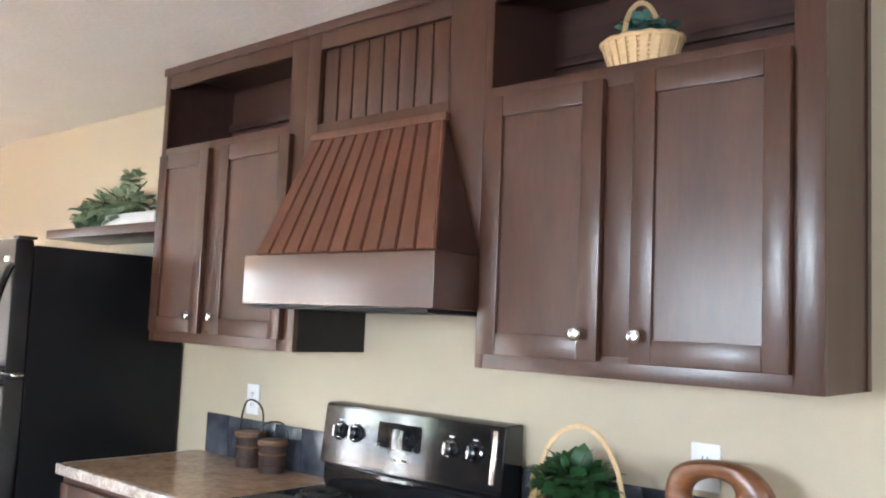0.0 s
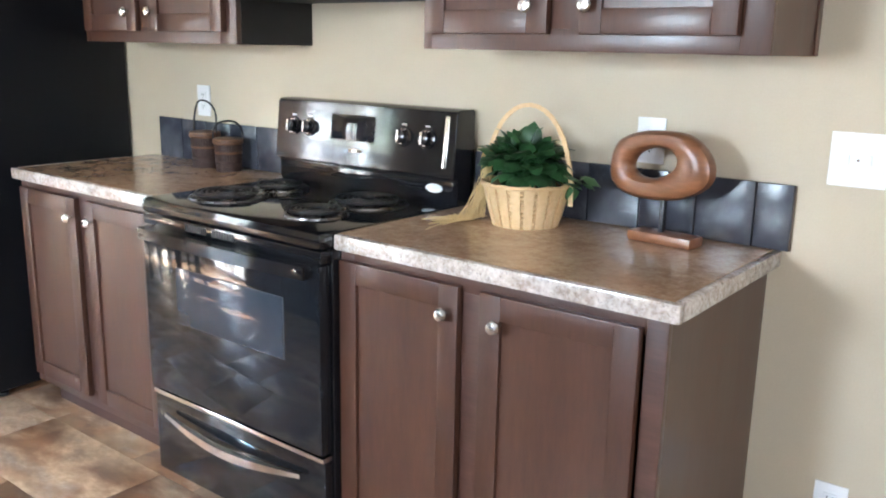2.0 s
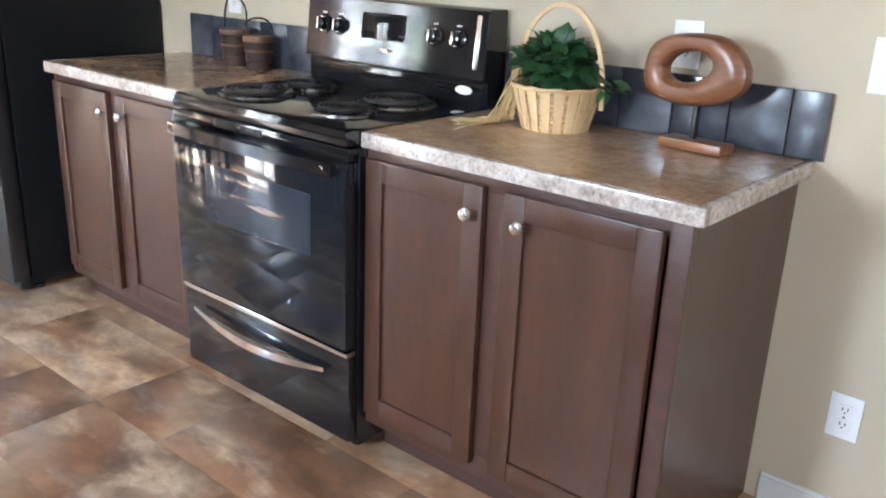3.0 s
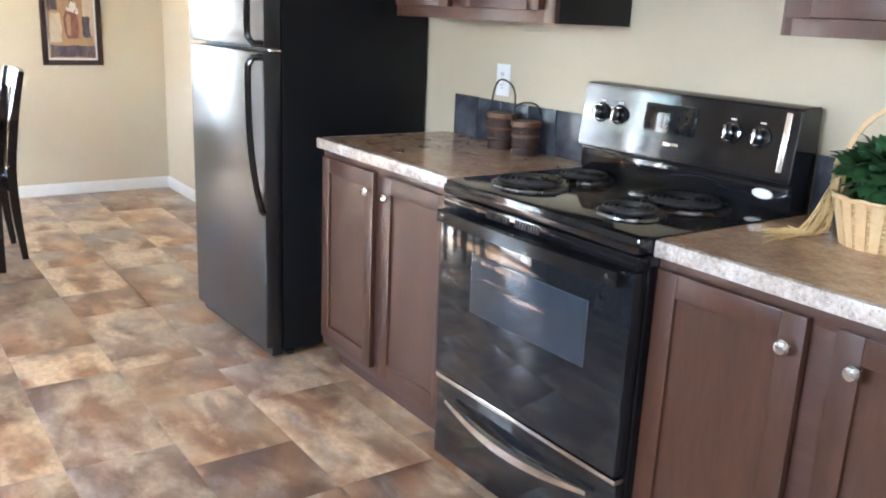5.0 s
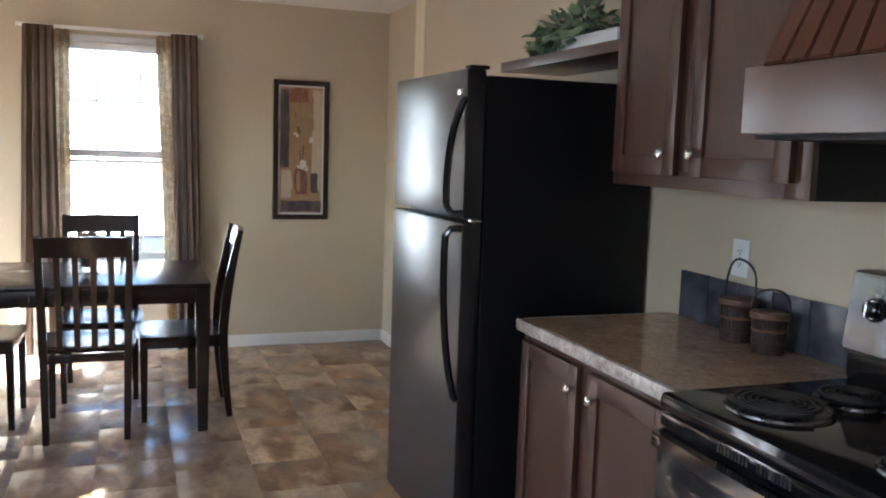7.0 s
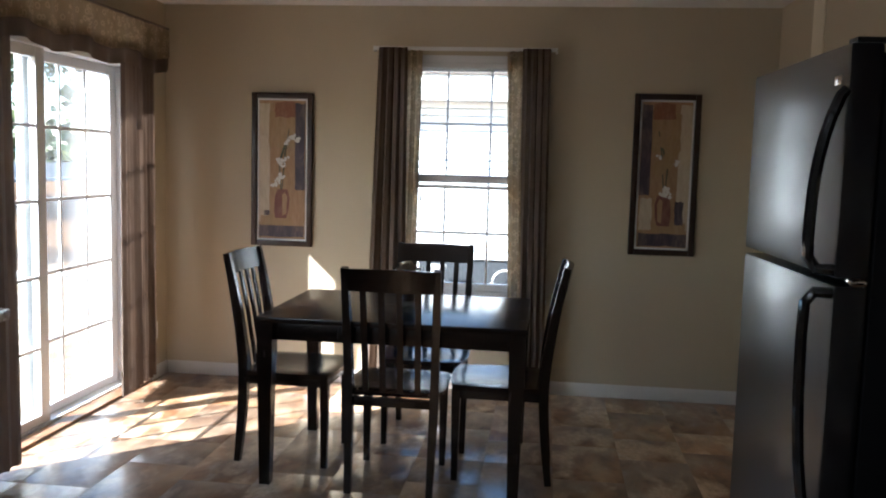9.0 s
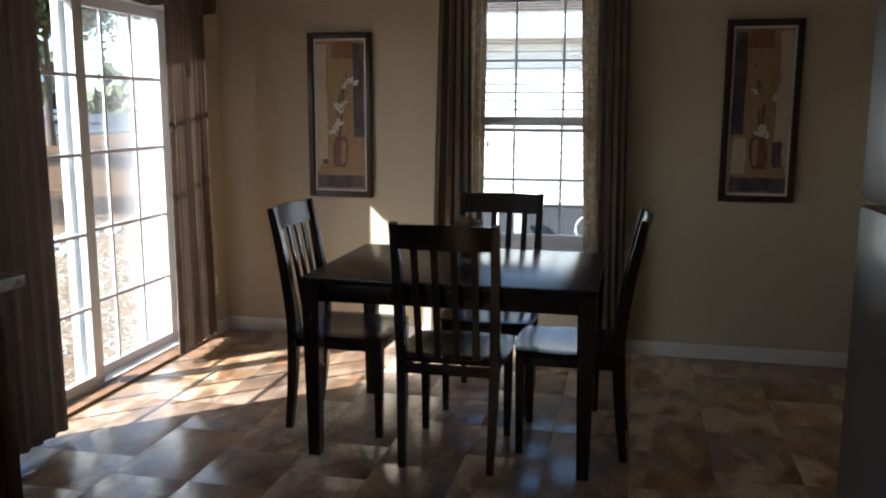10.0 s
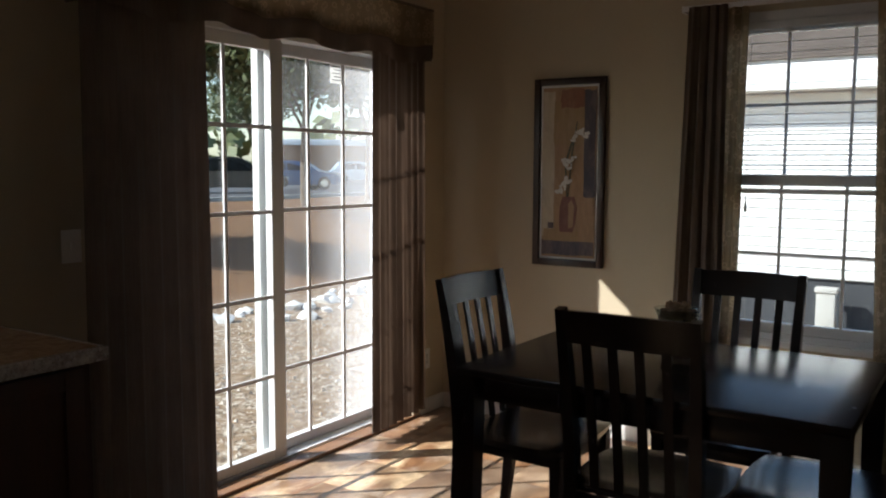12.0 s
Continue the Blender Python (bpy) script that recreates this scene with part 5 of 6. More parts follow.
P_TAN, P_CREAM = paint("painted_tan", (0.30, 0.17, 0.085), (0.47, 0.29, 0.15)), paint("painted_cream", (0.50, 0.40, 0.27), (0.64, 0.54, 0.40))
P_RUST, P_PLUM = paint("painted_rust", (0.20, 0.075, 0.038), (0.31, 0.13, 0.065)), paint("painted_plum", (0.040, 0.030, 0.042), (0.085, 0.065, 0.085))
P_OCHRE, P_BLOOM = paint("painted_ochre", (0.30, 0.18, 0.075), (0.43, 0.28, 0.14)), paint("painted_white_bloom", (0.62, 0.58, 0.52), (0.78, 0.75, 0.70))
P_POT, P_GREEN = paint("painted_terracotta", (0.15, 0.050, 0.036), (0.24, 0.095, 0.066)), paint("painted_green", (0.05, 0.06, 0.035), (0.11, 0.12, 0.07))
M_FRAME = surface("dark_walnut_frame", (0.022, 0.010, 0.006), (0.05, 0.024, 0.015), 0.35, scale=5, grain=40, stretch=(4, 4, 1), relief=0.1, coat=0.2)


def picture(y0, y1, z0, z1, flip, label):
    """A tall framed still life: mat line, painted blocks, a vase, a stem with blooms. It hangs on the west wall."""
    p = thing("framed_picture", (XW, (y0 + y1) / 2, z0), 0, label, "picture", "pictures on the dining wall")
    hw, h = (y1 - y0) / 2, z1 - z0
    fwid = 0.036
    for a, c, e, g in ((-hw, 0, -hw + fwid, h), (hw - fwid, 0, hw, h), (-hw + fwid, 0, hw - fwid, fwid), (-hw + fwid, h - fwid, hw - fwid, h)):
        part("frame_rail", bm_box(0.001, a, c, 0.026, e, g, 0.005), M_FRAME, p)
    part("mat", bm_box(0.004, -hw + fwid - 0.004, fwid - 0.004, 0.010, hw - fwid + 0.004, h - fwid + 0.004), M_POT, p, "pale mat border")
    i0, i1, k0, k1 = -hw + fwid + 0.012, hw - fwid - 0.012, fwid + 0.012, h - fwid - 0.012
    W, H = i1 - i0, k1 - k0
    art = part("canvas", bm_box(0.0101, i0, k0, 0.0125, i1, k1), P_TAN, p)
    layer = [0.0126]

    def patch(u0, v0, u1, v1, m, name="painted_block"):
        if flip:
            u0, u1 = 1 - u1, 1 - u0
        x = layer[0]
        layer[0] += 0.0004
        rg_ = random.Random(int((u0 + v0 * 7) * 1000))
        pts = []
        corners = [(u0, v0), (u1, v0), (u1, v1), (u0, v1)]
        for k in range(4):
            a, c = corners[k], corners[(k + 1) % 4]
            for s_ in range(5):
                f = s_ / 5
                pts.append((i0 + W * min(1, max(0, a[0] + (c[0] - a[0]) * f + rg_.uniform(-0.012, 0.012))), k0 + H * min(1, max(0, a[1] + (c[1] - a[1]) * f + rg_.uniform(-0.006, 0.006)))))
        part(name, bm_poly(pts, x, x + 0.0007, plane="YZ"), m, art)

    patch(0.0, 0.12, 0.24, 0.98, P_CREAM)
    patch(0.22, 0.66, 0.80, 0.92, P_OCHRE)
    patch(0.34, 0.88, 0.78, 0.99, P_RUST)
    patch(0.78, 0.36, 0.99, 0.98, P_PLUM)
    patch(0.01, 0.01, 0.98, 0.10, P_PLUM)
    patch(0.04, 0.10, 0.70, 0.17, P_OCHRE)
    patch(0.72, 0.12, 0.97, 0.34, P_CREAM if flip else P_TAN)
    if flip:
        patch(0.10, 0.16, 0.26, 0.32, P_PLUM)

    def shape(points, m, name):
        x = layer[0]
        layer[0] += 0.0005
        part(name, bm_poly([(i0 + W * ((1 - u) if flip else u), k0 + H * v) for u, v in points], x, x + 0.0008, plane="YZ"), m, art)

    shape([(0.36, 0.15), (0.60, 0.15), (0.645, 0.20), (0.67, 0.30), (0.62, 0.36), (0.40, 0.36), (0.35, 0.30), (0.34, 0.20)], P_POT, "painted_vase")
    shape([(0.49, 0.36), (0.51, 0.36), (0.58, 0.62), (0.66, 0.80), (0.64, 0.80), (0.55, 0.62)], P_GREEN, "painted_stem")
    shape([(0.47, 0.36), (0.49, 0.36), (0.46, 0.55), (0.60, 0.70), (0.57, 0.71), (0.43, 0.56)], P_GREEN, "painted_stem")
    shape([(0.52, 0.17), (0.60, 0.18), (0.62, 0.30), (0.57, 0.34), (0.51, 0.32)], P_TAN, "painted_highlight")
    shape([(0.13, 0.17), (0.24, 0.17), (0.24, 0.205), (0.13, 0.205)], P_PLUM, "painted_seal")
    rb = random.Random(3)
    blooms = [(0.40, 0.42), (0.50, 0.46), (0.34, 0.40), (0.46, 0.56), (0.60, 0.58), (0.54, 0.53), (0.62, 0.70), (0.76, 0.74), (0.68, 0.72), (0.84, 0.71)] if not flip else [(0.40, 0.37), (0.52, 0.38), (0.46, 0.42), (0.30, 0.58), (0.62, 0.62)]
    for u, v in blooms:
        for n in range(5):
            cu, cv = u + rb.uniform(-0.065, 0.065), v + rb.uniform(-0.022, 0.022)
            size = rb.uniform(0.022, 0.045)
            pts = []
            for k in range(9):
                a = 2 * math.pi * k / 9
                r = size * rb.uniform(0.7, 1.15)
                pts.append((cu + r * math.cos(a), cv + 0.32 * r * math.sin(a)))
            shape(pts, P_BLOOM, "painted_petal")
    if flip:
        for u, v in ((0.35, 0.68), (0.55, 0.74), (0.45, 0.60), (0.62, 0.55)):
            shape([(u + 0.16 * (0.8 + 0.2 * math.cos(3 * k)) * math.cos(2 * math.pi * k / 12), v + 0.055 * math.sin(2 * math.pi * k / 12)) for k in range(12)], P_OCHRE, "painted_foliage")
    return p


picture(-1.052, -0.648, 0.884, 1.868, False, "tall framed still life of white blooms in a vase")
picture(1.364, 1.762, 0.918, 1.904, True, "tall framed still life of a potted plant")

# ---- sink counter along the south wall ----
sc = thing("sink_cabinet", (-4.205, -0.98, 0), 0, "dark cherry base cabinet run under the kitchen window", "cabinet")
part("body", bm_box(0, -0.645, 0.10, 3.2, -0.02, 0.873), M_WOOD, sc)
part("toe_kick", bm_box(0.01, -0.6, 0.0, 3.19, -0.095, 0.10), M_WOODIN, sc)
for i in range(7):
    x0 = 0.03 + i * 0.45
    b = bm_box(x0, -0.02, 0.145, x0 + 0.055, 0.0, 0.862, 0.0025)
    bm_box(x0 + 0.37, -0.02, 0.145, x0 + 0.425, 0.0, 0.862, 0.0025, into=b)
    bm_box(x0 + 0.055, -0.02, 0.145, x0 + 0.37, 0.0, 0.20, 0.0025, into=b)
    bm_box(x0 + 0.055, -0.02, 0.807, x0 + 0.37, 0.0, 0.862, 0.0025, into=b)
    d = part("door", b, M_WOOD, sc)
    part("panel", bm_box(x0 + 0.05, -0.016, 0.195, x0 + 0.375, -0.009, 0.812), M_WOOD, d)
worktop(-4.235, -0.985, YS + 0.001, -0.95, "brown speckled laminate worktop under the kitchen window", 1, (-1, 1))

# window over the sink, with blind
kw = thing("window_2", (0, YS - 0.08, 0), 0, "white vinyl kitchen window with two lights", "window", kind="structure")
b = bm_box(KX0, -0.03, KZ0, KX0 + 0.05, 0.03, KZ1, 0.003)
bm_box(KX1 - 0.05, -0.03, KZ0, KX1, 0.03, KZ1, 0.003, into=b)
bm_box(KX0 + 0.05, -0.03, KZ0, KX1 - 0.05, 0.03, KZ0 + 0.05, 0.003, into=b)
bm_box(KX0 + 0.05, -0.03, KZ1 - 0.04, KX1 - 0.05, 0.03, KZ1, 0.003, into=b)
bm_box(-2.49, -0.03, KZ0 + 0.05, -2.12, 0.03, KZ1 - 0.04, 0.003, into=b)
part("window_frame", b, M_VINYL, kw)
for a, c in ((KX0 + 0.045, -2.485), (-2.125, KX1 - 0.045)):
    p = part("pane", bm_box(a, -0.003, KZ0 + 0.045, c, 0.003, KZ1 - 0.035), M_GLASS, kw)
    p.visible_shadow = False
kb = thing("window_blind", (0, YS - 0.03, 0), 0, "white slatted blind over the kitchen window, slats open", "blind")
part("headrail", bm_box(KX0 + 0.005, -0.02, KZ1 - 0.035, KX1 - 0.005, 0.02, KZ1 - 0.002, 0.003), M_VINYL, kb)
sl2 = mesh_of(bm_box(KX0 + 0.006, -0.022, -0.0012, KX1 - 0.006, 0.022, 0.0012), "slat", M_BLIND)
for i in range(17):
    s_ = new("slat", sl2)
    s_.parent = kb
    s_.matrix_basis = pose(0, 0, KZ1 - 0.06 - i * 0.045, -30, 0, 0)

# ---- outdoors ----


def ground_z(x, y):
    """The lot lies low beside the house and rises to the street."""
    u = min(1.0, max(0.0, (-8.0 - y) / 12.0))
    return -0.62 + 0.82 * u * u * (3 - 2 * u)


def ground_material():
    m, nt, b = blank("dry_gravelly_ground")
    vec = coords(nt)
    big = tex_noise(nt, vec, 0.35, 4, 0.6, 0.4)
    mid = tex_noise(nt, vec, 4, 6, 0.7)
    fine = tex_noise(nt, vec, 17, 6, 0.78)
    g = nt.nodes.new("ShaderNodeSeparateXYZ")
    nt.links.new(vec, g.inputs["Vector"])
    band = nt.nodes.new("ShaderNodeMapRange")
    band.inputs["From Min"].default_value, band.inputs["From Max"].default_value = -7.2, -9.0
    nt.links.new(g.outputs["Y"], band.inputs["Value"])
    gravel = ramp(nt, fine, [(0.38, (0.06, 0.038, 0.022)), (0.5, (0.25, 0.18, 0.115)), (0.61, (0.62, 0.54, 0.43))])
    leafy = ramp(nt, mid, [(0.35, (0.13, 0.07, 0.035)), (0.55, (0.24, 0.14, 0.07)), (0.7, (0.10, 0.075, 0.04))])
    near = mix_col(nt, ramp(nt, mid, [(0.40, (0, 0, 0)), (0.60, (0.9, 0.9, 0.9))]), gravel, leafy)
    straw = mix_col(nt, 0.5, ramp(nt, mid, [(0.3, (0.085, 0.038, 0.015)), (0.7, (0.20, 0.095, 0.036))]), ramp(nt, fine, [(0.3, (0.08, 0.040, 0.016)), (0.7, (0.24, 0.13, 0.052))]))
    nt.links.new(mix_col(nt, band.outputs["Result"], near, straw), b.inputs["Base Color"])
    b.inputs["Roughness"].default_value = 0.95
    bump(nt, b, fine, 0.6, 0.03)
    return m


t = bmesh.new()
xs = [-600, -300, -120, -60, -40] + list(range(-34, 13, 2)) + [20, 40, 120, 300, 600]
ys = [-600, -300, -120, -60, -40] + [-30 + i for i in range(29)] + [0, 10, 40, 120, 400]
grid = [[t.verts.new((x, y, ground_z(x, y) + (0.03 * noise.noise((x * 0.3, y * 0.3, 0)) if -30 < y < -2 else 0))) for x in xs] for y in ys]
for a, c in zip(grid, grid[1:]):
    for i in range(len(xs) - 1):
        t.faces.new((a[i], a[i + 1], c[i + 1], c[i]))
structure("ground", t, ground_material(), "dry ground with gravel, leaves and straw-coloured grass", "ground")
M_ASPH = surface("worn_asphalt", (0.045, 0.045, 0.048), (0.085, 0.085, 0.088), 0.85, scale=0.5, grain=40, relief=0.4, dist=0.01)
structure("road", bm_box(-200, -70, 0.05, 120, -21.0, 0.235), M_ASPH, "grey asphalt street and parking lot", "road")
M_CONC = surface("concrete_kerb", (0.34, 0.33, 0.31), (0.46, 0.45, 0.42), 0.85, scale=2, grain=30, relief=0.3)
structure("kerb", bm_box(-200, -21.0, 0.0, 120, -20.85, 0.34, 0.01), M_CONC, "pale concrete kerb along the street", "kerb")
M_STONE = surface("white_stone", (0.50, 0.48, 0.45), (0.72, 0.70, 0.67), 0.85, scale=3, grain=20, relief=0.4, dist=0.01, vary=0.4)
M_GRAV = surface("loose_gravel", (0.24, 0.16, 0.10), (0.72, 0.66, 0.57), 0.9, scale=9, grain=20, relief=0.2)


def rock(r, rg_):
    t = bmesh.new()
    bmesh.ops.create_icosphere(t, subdivisions=1, radius=r)
    ox = rg_.uniform(0, 50)
    for v in t.verts:
        k = 1 + 0.6 * noise.noise(v.co * (1.6 / r) + Vector((ox, 0, 0)))
        v.co = Vector((v.co.x * k * 1.25, v.co.y * k, max(-0.3 * r, v.co.z * k * 0.75)))
    return t


ro = random.Random(11)
for i in range(46):
    u = i / 45
    x, y = -10.4 - 4.6 * u + ro.uniform(-0.25, 0.25), -7.35 + 0.35 * math.sin(6 * u) + ro.uniform(-0.45, 0.45)
    r = ro.uniform(0.055, 0.125)
    ob = solid("border_stone", rock(r, ro), M_STONE, "rough white border stone on the ground", "stone", "white stones in a row")
    ob.matrix_basis = pose(x, y, ground_z(x, y) + 0.2 * r, 0, 0, ro.uniform(0, 360))
t = bmesh.new()
for i in range(4500):
    x, y = ro.uniform(-13, -4.5), -2.2 - 6 * ro.random() ** 1.3
    s_ = ro.uniform(0.008, 0.03)
    z = ground_z(x, y) + s_ * 0.2
    a = ro.uniform(0, 6.28)
    v = [t.verts.new((x + s_ * math.cos(a + k * 2.1) * ro.uniform(0.7, 1.2), y + s_ * math.sin(a + k * 2.1) * ro.uniform(0.7, 1.2), z - 0.4 * s_)) for k in range(3)]
    top = t.verts.new((x, y, z + s_ * 0.6))
    for k in range(3):
        t.faces.new((v[k], v[(k + 1) % 3], top))
bmesh.ops.recalc_face_normals(t, faces=t.faces)
solid("gravel", t, M_GRAV, "loose gravel scattered over the ground", "gravel", kind="stuff")

# neighbour's house
nh = thing("neighbour_house", (-14.5, 1.5, -0.62), 0, "white lap-sided manufactured house with a dark skirting", "house")
M_SIDE = surface("white_vinyl_siding", (0.74, 0.74, 0.73), (0.80, 0.80, 0.79), 0.5, scale=1, grain=30, relief=0.05)
M_SKIRT = surface("dark_skirting", (0.02, 0.022, 0.026), (0.045, 0.048, 0.055), 0.7, scale=2, grain=20, stretch=(1, 12, 1))
M_SHING = surface("brown_grey_shingle", (0.08, 0.063, 0.052), (0.15, 0.12, 0.105), 0.9, scale=3, grain=14, stretch=(1, 1, 4), relief=0.4, dist=0.01)
part("wall", bm_box(-4.2, -7.5, 0.62, -0.02, 7.5, 3.05), M_SIDE, nh)
sd_me = mesh_of(bm_poly([(0.0, 0.0), (0.028, 0.0), (0.006, 0.125), (0.0, 0.125)], -7.5, 7.5, plane="XZ"), "siding_board", M_SIDE)
for i in range(19):
    o = new("siding_board", sd_me)
    o.parent = nh
    o.matrix_basis = pose(-0.02, 0, 0.64 + i * 0.125)
part("skirting", bm_box(-4.1, -7.45, -0.1, -0.05, 7.45, 0.62), M_SKIRT, nh, "dark grey skirting")
part("soffit", bm_box(-0.02, -7.8, 3.0, 0.42, 7.8, 3.04), M_SIDE, nh)
part("fascia", bm_box(0.42, -7.8, 2.99, 0.45, 7.8, 3.36, 0.004), M_SIDE, nh)
t = bmesh.new()
for i in range(14):
    x0, z0 = 0.5 - i * 0.16, 3.36 + i * 0.055
    bm_box(x0 - 0.18, -7.9, z0, x0, 7.9, z0 + 0.03, into=t)
part("roof", t, M_SHING, nh)
for i in range(7):
    part("skirt_batten", bm_box(-0.05, -7.0 + i * 2.2, -0.1, -0.035, -6.95 + i * 2.2, 0.62), M_SIDE, nh)
up = thing("utility_box", (-14.2, -0.72, -0.62), 0, "pale metal utility pedestal beside the skirting", "utility box")
part("post", bm_box(-0.08, -0.11, -0.1, 0.08, 0.11, 0.5, 0.01), M_CONC, up)
part("cap", bm_box(-0.10, -0.13, 0.5, 0.10, 0.13, 0.56, 0.01), M_CONC, up)
hr = thing("garden_hose", (-14.38, 0.30, -0.62), 0, "grey garden hose coiled on the skirting", "hose")
pts = [(0.03 * math.sin(i * 0.21), 0.19 * math.cos(2 * math.pi * i / 24) * (1 + 0.02 * (i // 24)), 0.30 + 0.19 * math.sin(2 * math.pi * i / 24)) for i in range(97)]
part("coil", bm_sweep(pts, 0.016, seg=6), M_CONC, hr)

# trees
M_BARK = surface("grey_brown_bark", (0.10, 0.075, 0.055), (0.22, 0.17, 0.13), 0.9, scale=4, grain=22, stretch=(4, 4, 0.7), relief=0.6, dist=0.02)
M_CROWN = surface("dull_green_foliage", (0.045, 0.065, 0.020), (0.14, 0.155, 0.055), 0.6, scale=1.2, grain=8, relief=0.1)


def tree(x, y, h, crown_r, crown_z, trunk_r, seed, leafn, label, bare=False):
    rt = random.Random(seed)
    z = ground_z(x, y)
    tr = thing("tree", (x, y, z - 0.05), 0, label, "tree", "trees along the street")
    b = bm_sweep([(0, 0, 0), (0.05, 0.02, h * 0.2), (0.02, 0.08, h * 0.42), (0.1, 0.1, h * 0.75)], [trunk_r * 1.25, trunk_r, trunk_r * 0.75, trunk_r * 0.2], seg=10)
    part("trunk", b, M_BARK, tr)
    tips = []
    for i in range(14):
        a = 2.4 * i + rt.uniform(-0.3, 0.3)
        z0 = h * rt.uniform(0.28, 0.6)
        rr = crown_r * rt.uniform(0.5, 0.95)
        tip = Vector((rr * math.cos(a), rr * math.sin(a), crown_z + rt.uniform(-0.35, 0.6) * crown_r))
        s0 = Vector((0.05, 0.06, z0))
        m = (s0 + tip) / 2 + Vector((0, 0, 0.2))
        part("limb", bm_sweep([s0, m, tip], [trunk_r * 0.38, trunk_r * 0.22, 0.02], seg=6), M_BARK, tr)
        tips += [tip, m]
        for k in range(3):
            t2 = tip + Vector((rt.uniform(-1, 1), rt.uniform(-1, 1), rt.uniform(-0.6, 0.6))) * crown_r * 0.4
            part("twig", bm_sweep([m, (m + t2) / 2, t2], [trunk_r * 0.12, 0.015, 0.006], seg=4), M_BARK, tr)
            tips.append(t2)
    verts, faces = [], []
    for i in range(leafn):
        c = rt.choice(tips)
        p = c + Vector((rt.gauss(0, 1), rt.gauss(0, 1), rt.gauss(0, 0.75))) * crown_r * 0.17
        d1 = Vector((rt.uniform(-1, 1), rt.uniform(-1, 1), rt.uniform(-1, 1))).normalized()
        d2 = d1.cross(Vector((rt.uniform(-1, 1), rt.uniform(-1, 1), rt.uniform(-1, 1)))).normalized()
        s_ = rt.uniform(0.07, 0.15)
        k = len(verts)
        verts += [p - d1 * s_, p + d2 * s_ * 0.5, p + d1 * s_, p - d2 * s_ * 0.5]
        faces.append((k, k + 1, k + 2, k + 3))
    me = bpy.data.meshes.new("crown")
    me.from_pydata([tuple(v) for v in verts], [], faces)
    me.materials.append(M_CROWN)
    o = new("crown", me)
    o.parent = tr
    return tr


tree(-23.0, -17.4, 7.8, 3.6, 5.3, 0.13, 1, 46000, "evergreen tree with a dense low crown")
tree(-26.5, -17.6, 6.8, 2.5, 5.4, 0.13, 2, 13000, "slim tree with a pale trunk and open crown")
tree(-11.0, -16.6, 6.0, 1.9, 4.2, 0.15, 3, 16000, "leafy tree near the street")
tree(-43, -40, 9, 3.4, 6.0, 0.2, 4, 12000, "broad tree beyond the parked cars")

# cars


def car(x, y, turn, paint_m, tall, label):
    c = thing("car", (x, y, 0.235), turn, label, "car", "cars parked along the street")
    L, W = 2.25, 0.88
    prof = [(-L, 0.32), (-L, 0.72), (-L + 0.15, 0.86), (-1.05, 0.92), (1.1, 0.90), (L - 0.2, 0.76), (L, 0.60), (L, 0.30), (1.75, 0.24), (-1.75, 0.24)]
    part("body", bm_poly(prof, -W, W, plane="XZ", bev=0.06), paint_m, c)
    roof = [(-L + 0.25, 0.88), (-1.45, tall), (-0.1, tall + 0.03), (0.35, tall - 0.03), (1.15, 0.88)]
    t = bm_poly(roof, -W + 0.08, W - 0.08, plane="XZ", bev=0.05)
    for v in t.verts:
        if v.co.z > 1.0:
            v.co.y *= 0.86
    cab = part("cabin", t, paint_m, c)
    for s_ in (-1, 1):
        for a in ([(-1.38, 0.95), (-1.2, tall - 0.12), (-0.5, tall - 0.09), (-0.5, 0.95)], [(-0.42, 0.95), (-0.42, tall - 0.09), (0.2, tall - 0.14), (0.72, 0.95)]):
            t = bm_poly(a, s_ * (W - 0.085), s_ * (W - 0.075), plane="XZ")
            for v in t.verts:
                if v.co.z > 1.0:
                    v.co.y *= 0.875
            part("side_window", t, M_OVENGL, cab)
    for s_, xs_ in ((1, L - 0.01), (-1, -L + 0.01)):
        for yy in (-0.62, 0.62):
            part("headlight" if s_ > 0 else "tail_light", bm_box(xs_ - 0.03, yy - 0.16, 0.60, xs_ + 0.03, yy + 0.16, 0.70, 0.015), M_CHROME if s_ > 0 else P_RUST, c)
    for xx in (-1.38, 1.38):
        for yy in (-W + 0.08, W - 0.08):
            wl = part("wheel", bm_lathe([(0.20, -0.1), (0.31, -0.1), (0.335, -0.07), (0.335, 0.07), (0.31, 0.1), (0.20, 0.1)], 20, (xx, yy, 0.335), axis="Y"), M_MATTE, c)
            part("rim", bm_lathe([(0.02, -0.105), (0.19, -0.102), (0.20, 0.102), (0.02, 0.105)], 16, (xx, yy, 0.335), axis="Y"), M_NICKEL, wl)
    return c


def car_paint(name, col):
    return surface(name, tuple(k * 0.9 for k in col), col, 0.18, scale=1, grain=30, relief=0.0, coat=0.8)


car(-28.6, -26.6, 137, car_paint("black_car_paint", (0.012, 0.013, 0.016)), 1.52, "black parked sport wagon on the street")
car(-33.6, -28.0, 150, car_paint("blue_car_paint", (0.06, 0.12, 0.26)), 1.40, "blue parked sedan on the street")
car(-42.5, -35.5, 140, car_paint("silver_car_paint", (0.45, 0.47, 0.50)), 1.42, "silver parked sedan on the street")
car(-49.5, -36.5, 140, car_paint("white_car_paint", (0.75, 0.75, 0.75)), 1.45, "white parked sedan on the street")
car(-40.5, -42.0, 100, car_paint("red_car_paint", (0.30, 0.03, 0.03)), 1.42, "dark red parked sedan on the street")
car(-32.0, -38.0, 100, car_paint("grey_car_paint", (0.18, 0.19, 0.20)), 1.45, "grey parked sedan on the street")

# far buildings


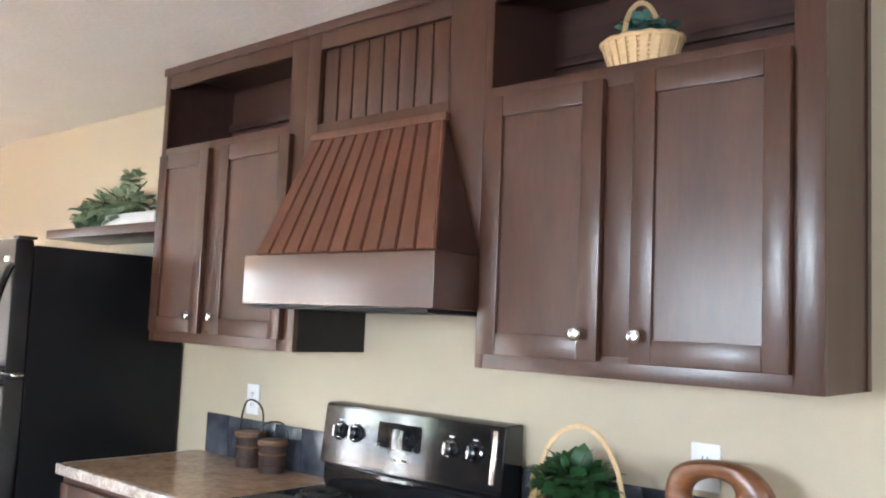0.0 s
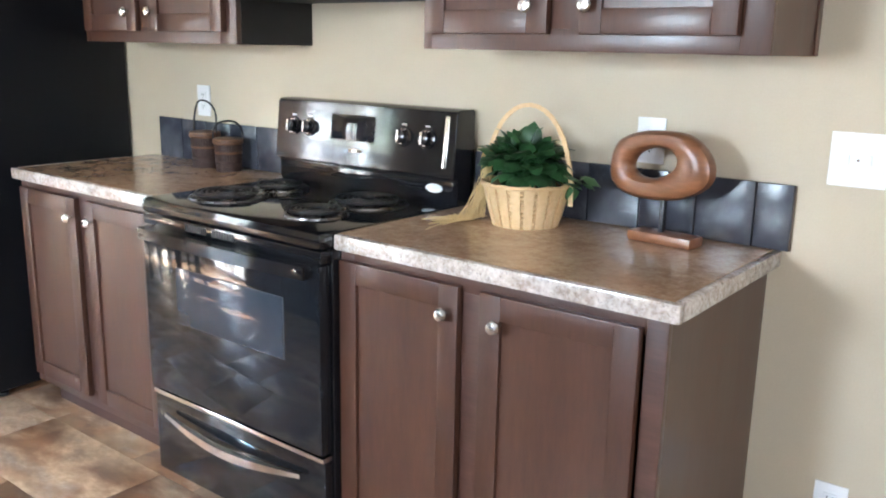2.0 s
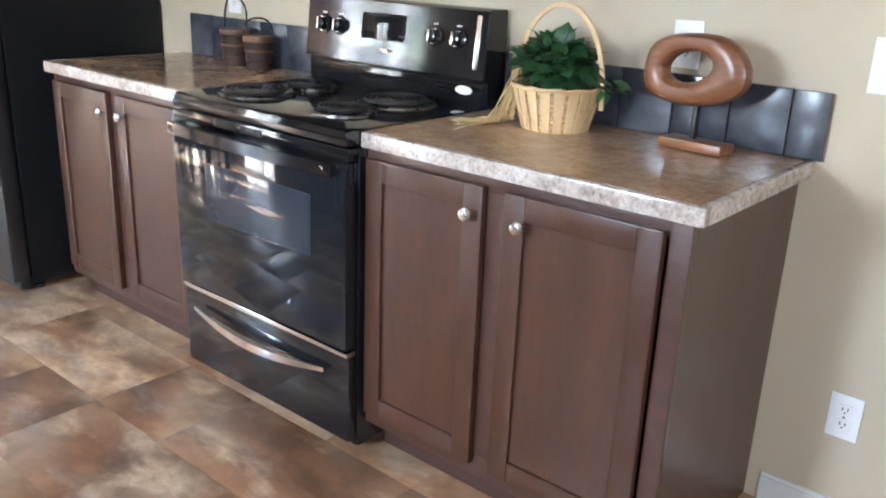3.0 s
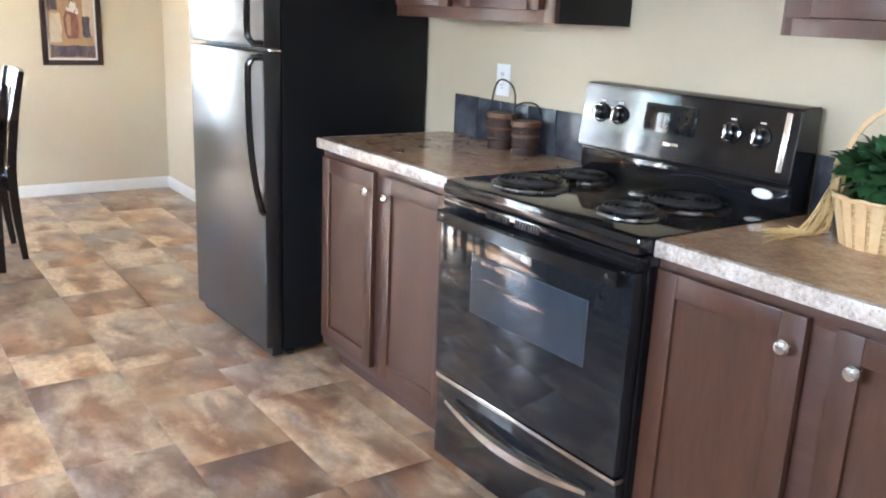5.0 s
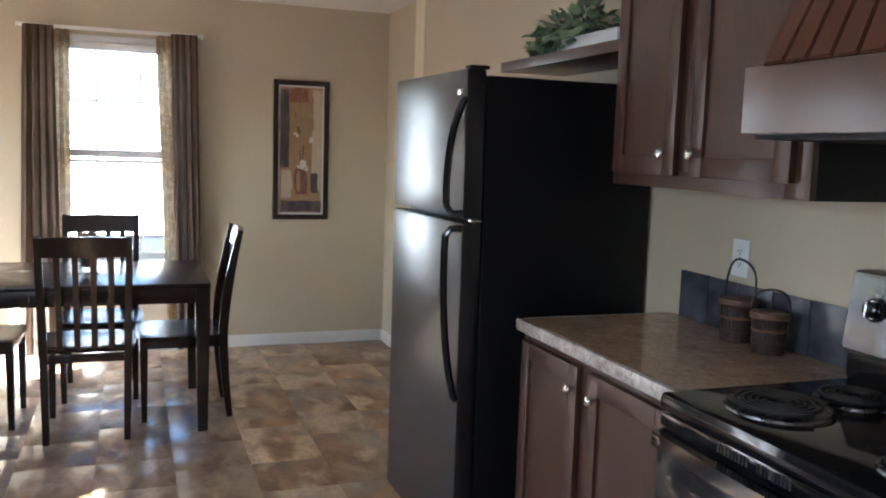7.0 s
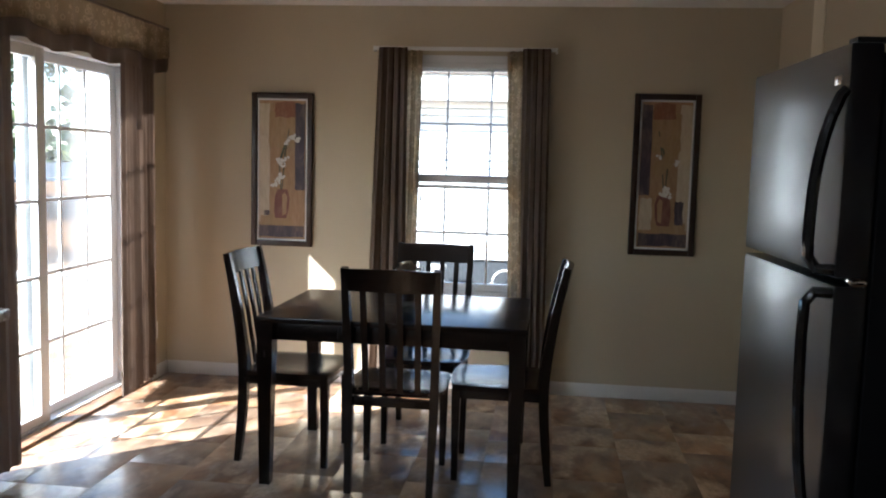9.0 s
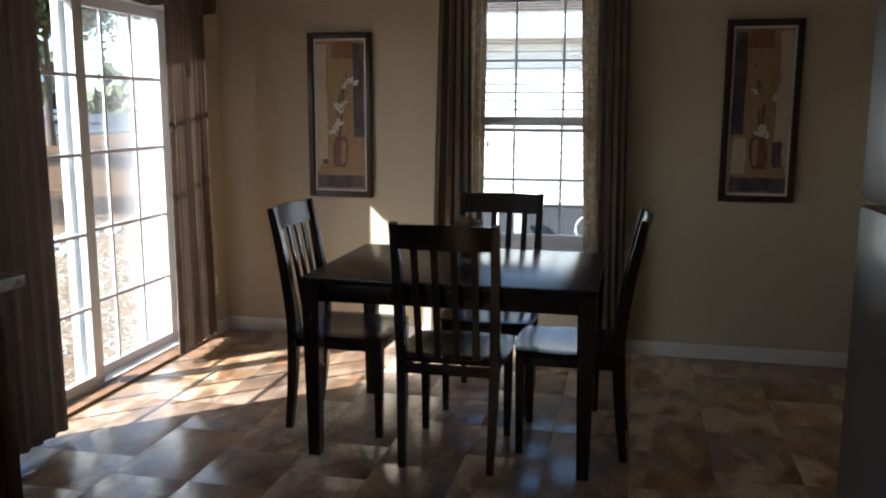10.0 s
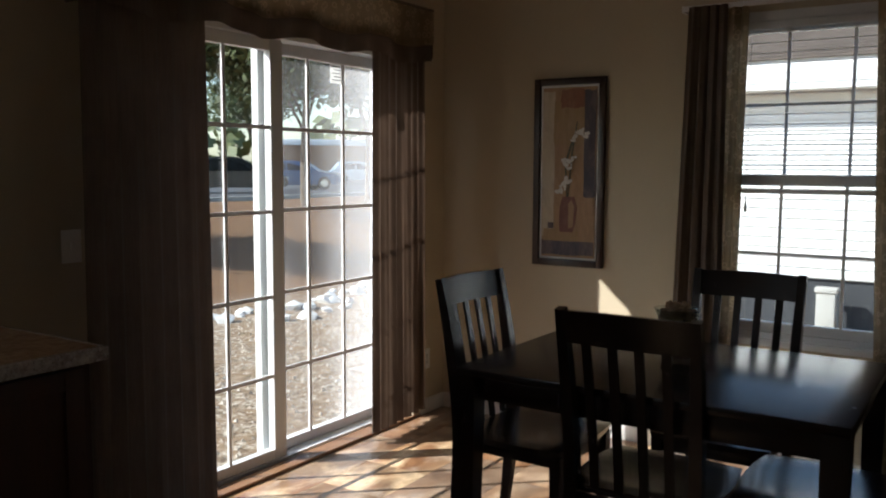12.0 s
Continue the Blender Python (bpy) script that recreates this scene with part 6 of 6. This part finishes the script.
def far_building(x, y, w, d, h, wall_m, roof_m, n, label, turn):
    f = thing("far_building", (x, y, 0.2), turn, label, "building")
    part("wall", bm_box(-w / 2, -d / 2, 0, w / 2, d / 2, h), wall_m, f)
    part("roof", bm_box(-w / 2 - 0.4, -d / 2 - 0.4, h, w / 2 + 0.4, d / 2 + 0.4, h + 0.7, 0.05), roof_m, f)
    for i in range(n):
        xx = -w / 2 + w * (i + 0.5) / n
        wn_ = part("window", bm_box(xx - w / n * 0.32, d / 2, 0.9, xx + w / n * 0.32, d / 2 + 0.06, h - 0.6, 0.02), M_VINYL, f)
        part("pane", bm_box(xx - w / n * 0.29, d / 2 + 0.05, 1.0, xx + w / n * 0.29, d / 2 + 0.075, h - 0.7), M_OVENGL, wn_)


M_BRICK = surface("tan_brick", (0.24, 0.13, 0.07), (0.36, 0.21, 0.12), 0.85, scale=0.5, grain=10, relief=0.3, dist=0.01)
far_building(-58, -72, 26, 10, 3.4, M_BRICK, M_SHING, 8, "low tan brick building across the parking lot", 45)
far_building(-92, -78, 34, 12, 3.6, M_BRICK, M_SIDE, 9, "long brick building with a white roof edge far across the street", 45)
rw = random.Random(21)
verts, faces = [], []
for i in range(5200):
    a = radians(rw.uniform(150, 300))
    r = rw.uniform(120, 150)
    p = Vector((r * math.cos(a), r * math.sin(a), rw.random() ** 1.5 * (7 + 3 * math.sin(a * 40) + 2 * math.sin(a * 97)) + 0.2))
    d1 = Vector((rw.uniform(-1, 1), rw.uniform(-1, 1), rw.uniform(-1, 1))).normalized()
    d2 = d1.cross(Vector((rw.uniform(-1, 1), rw.uniform(-1, 1), rw.uniform(-1, 1)))).normalized()
    s_ = rw.uniform(0.6, 1.5)
    k = len(verts)
    verts += [tuple(p - d1 * s_), tuple(p + d2 * s_), tuple(p + d1 * s_), tuple(p - d2 * s_)]
    faces.append((k, k + 1, k + 2, k + 3))
me = bpy.data.meshes.new("far_woods")
me.from_pydata(verts, [], faces)
me.materials.append(M_CROWN)
tagged(new("far_woods", me), "distant line of trees behind the buildings", "trees", kind="stuff")

# ---- floor pieces ----
rf = random.Random(8)
tile_meshes = {}
for r in range(12):
    y0 = 0.594 + (r - 7) * 0.333
    y1 = y0 + 0.333
    ya, yb = max(y0, YS + 0.001), min(y1, YN - 0.001)
    if yb - ya < 0.02:
        continue
    x = XW + 0.001 - rf.choice((0.0, 0.17, 0.33))
    k = r
    while x < 0.6:
        ln = 0.333 if k % 2 else 0.5 + 0.167 * (rf.random() < 0.5)
        k += 1
        xa, xb = max(x, XW + 0.001), min(x + ln, 0.6)
        x += ln
        if xb - xa < 0.03:
            continue
        key = (round(xb - xa, 3), round(yb - ya, 3))
        if key not in tile_meshes:
            tile_meshes[key] = mesh_of(bm_box(0.0005, 0.0005, -0.004, key[0] - 0.0005, key[1] - 0.0005, 0.0, 0.0006), "floor_piece", M_TILE)
        o = new("floor_piece", tile_meshes[key])
        o.parent = floor
        o.matrix_basis = pose(xa, ya, 0)
b = bmesh.new()
for i in range(13):
    for j in range(12):
        bm_box(0.601 + i * 0.333, YS + 0.002 + j * 0.32, -0.004, 0.601 + i * 0.333 + 0.331, YS + 0.32 + j * 0.32, 0.0, into=b)
o = part("far_floor_pieces", b, M_TILE, floor)
o["kind"] = "stuff"
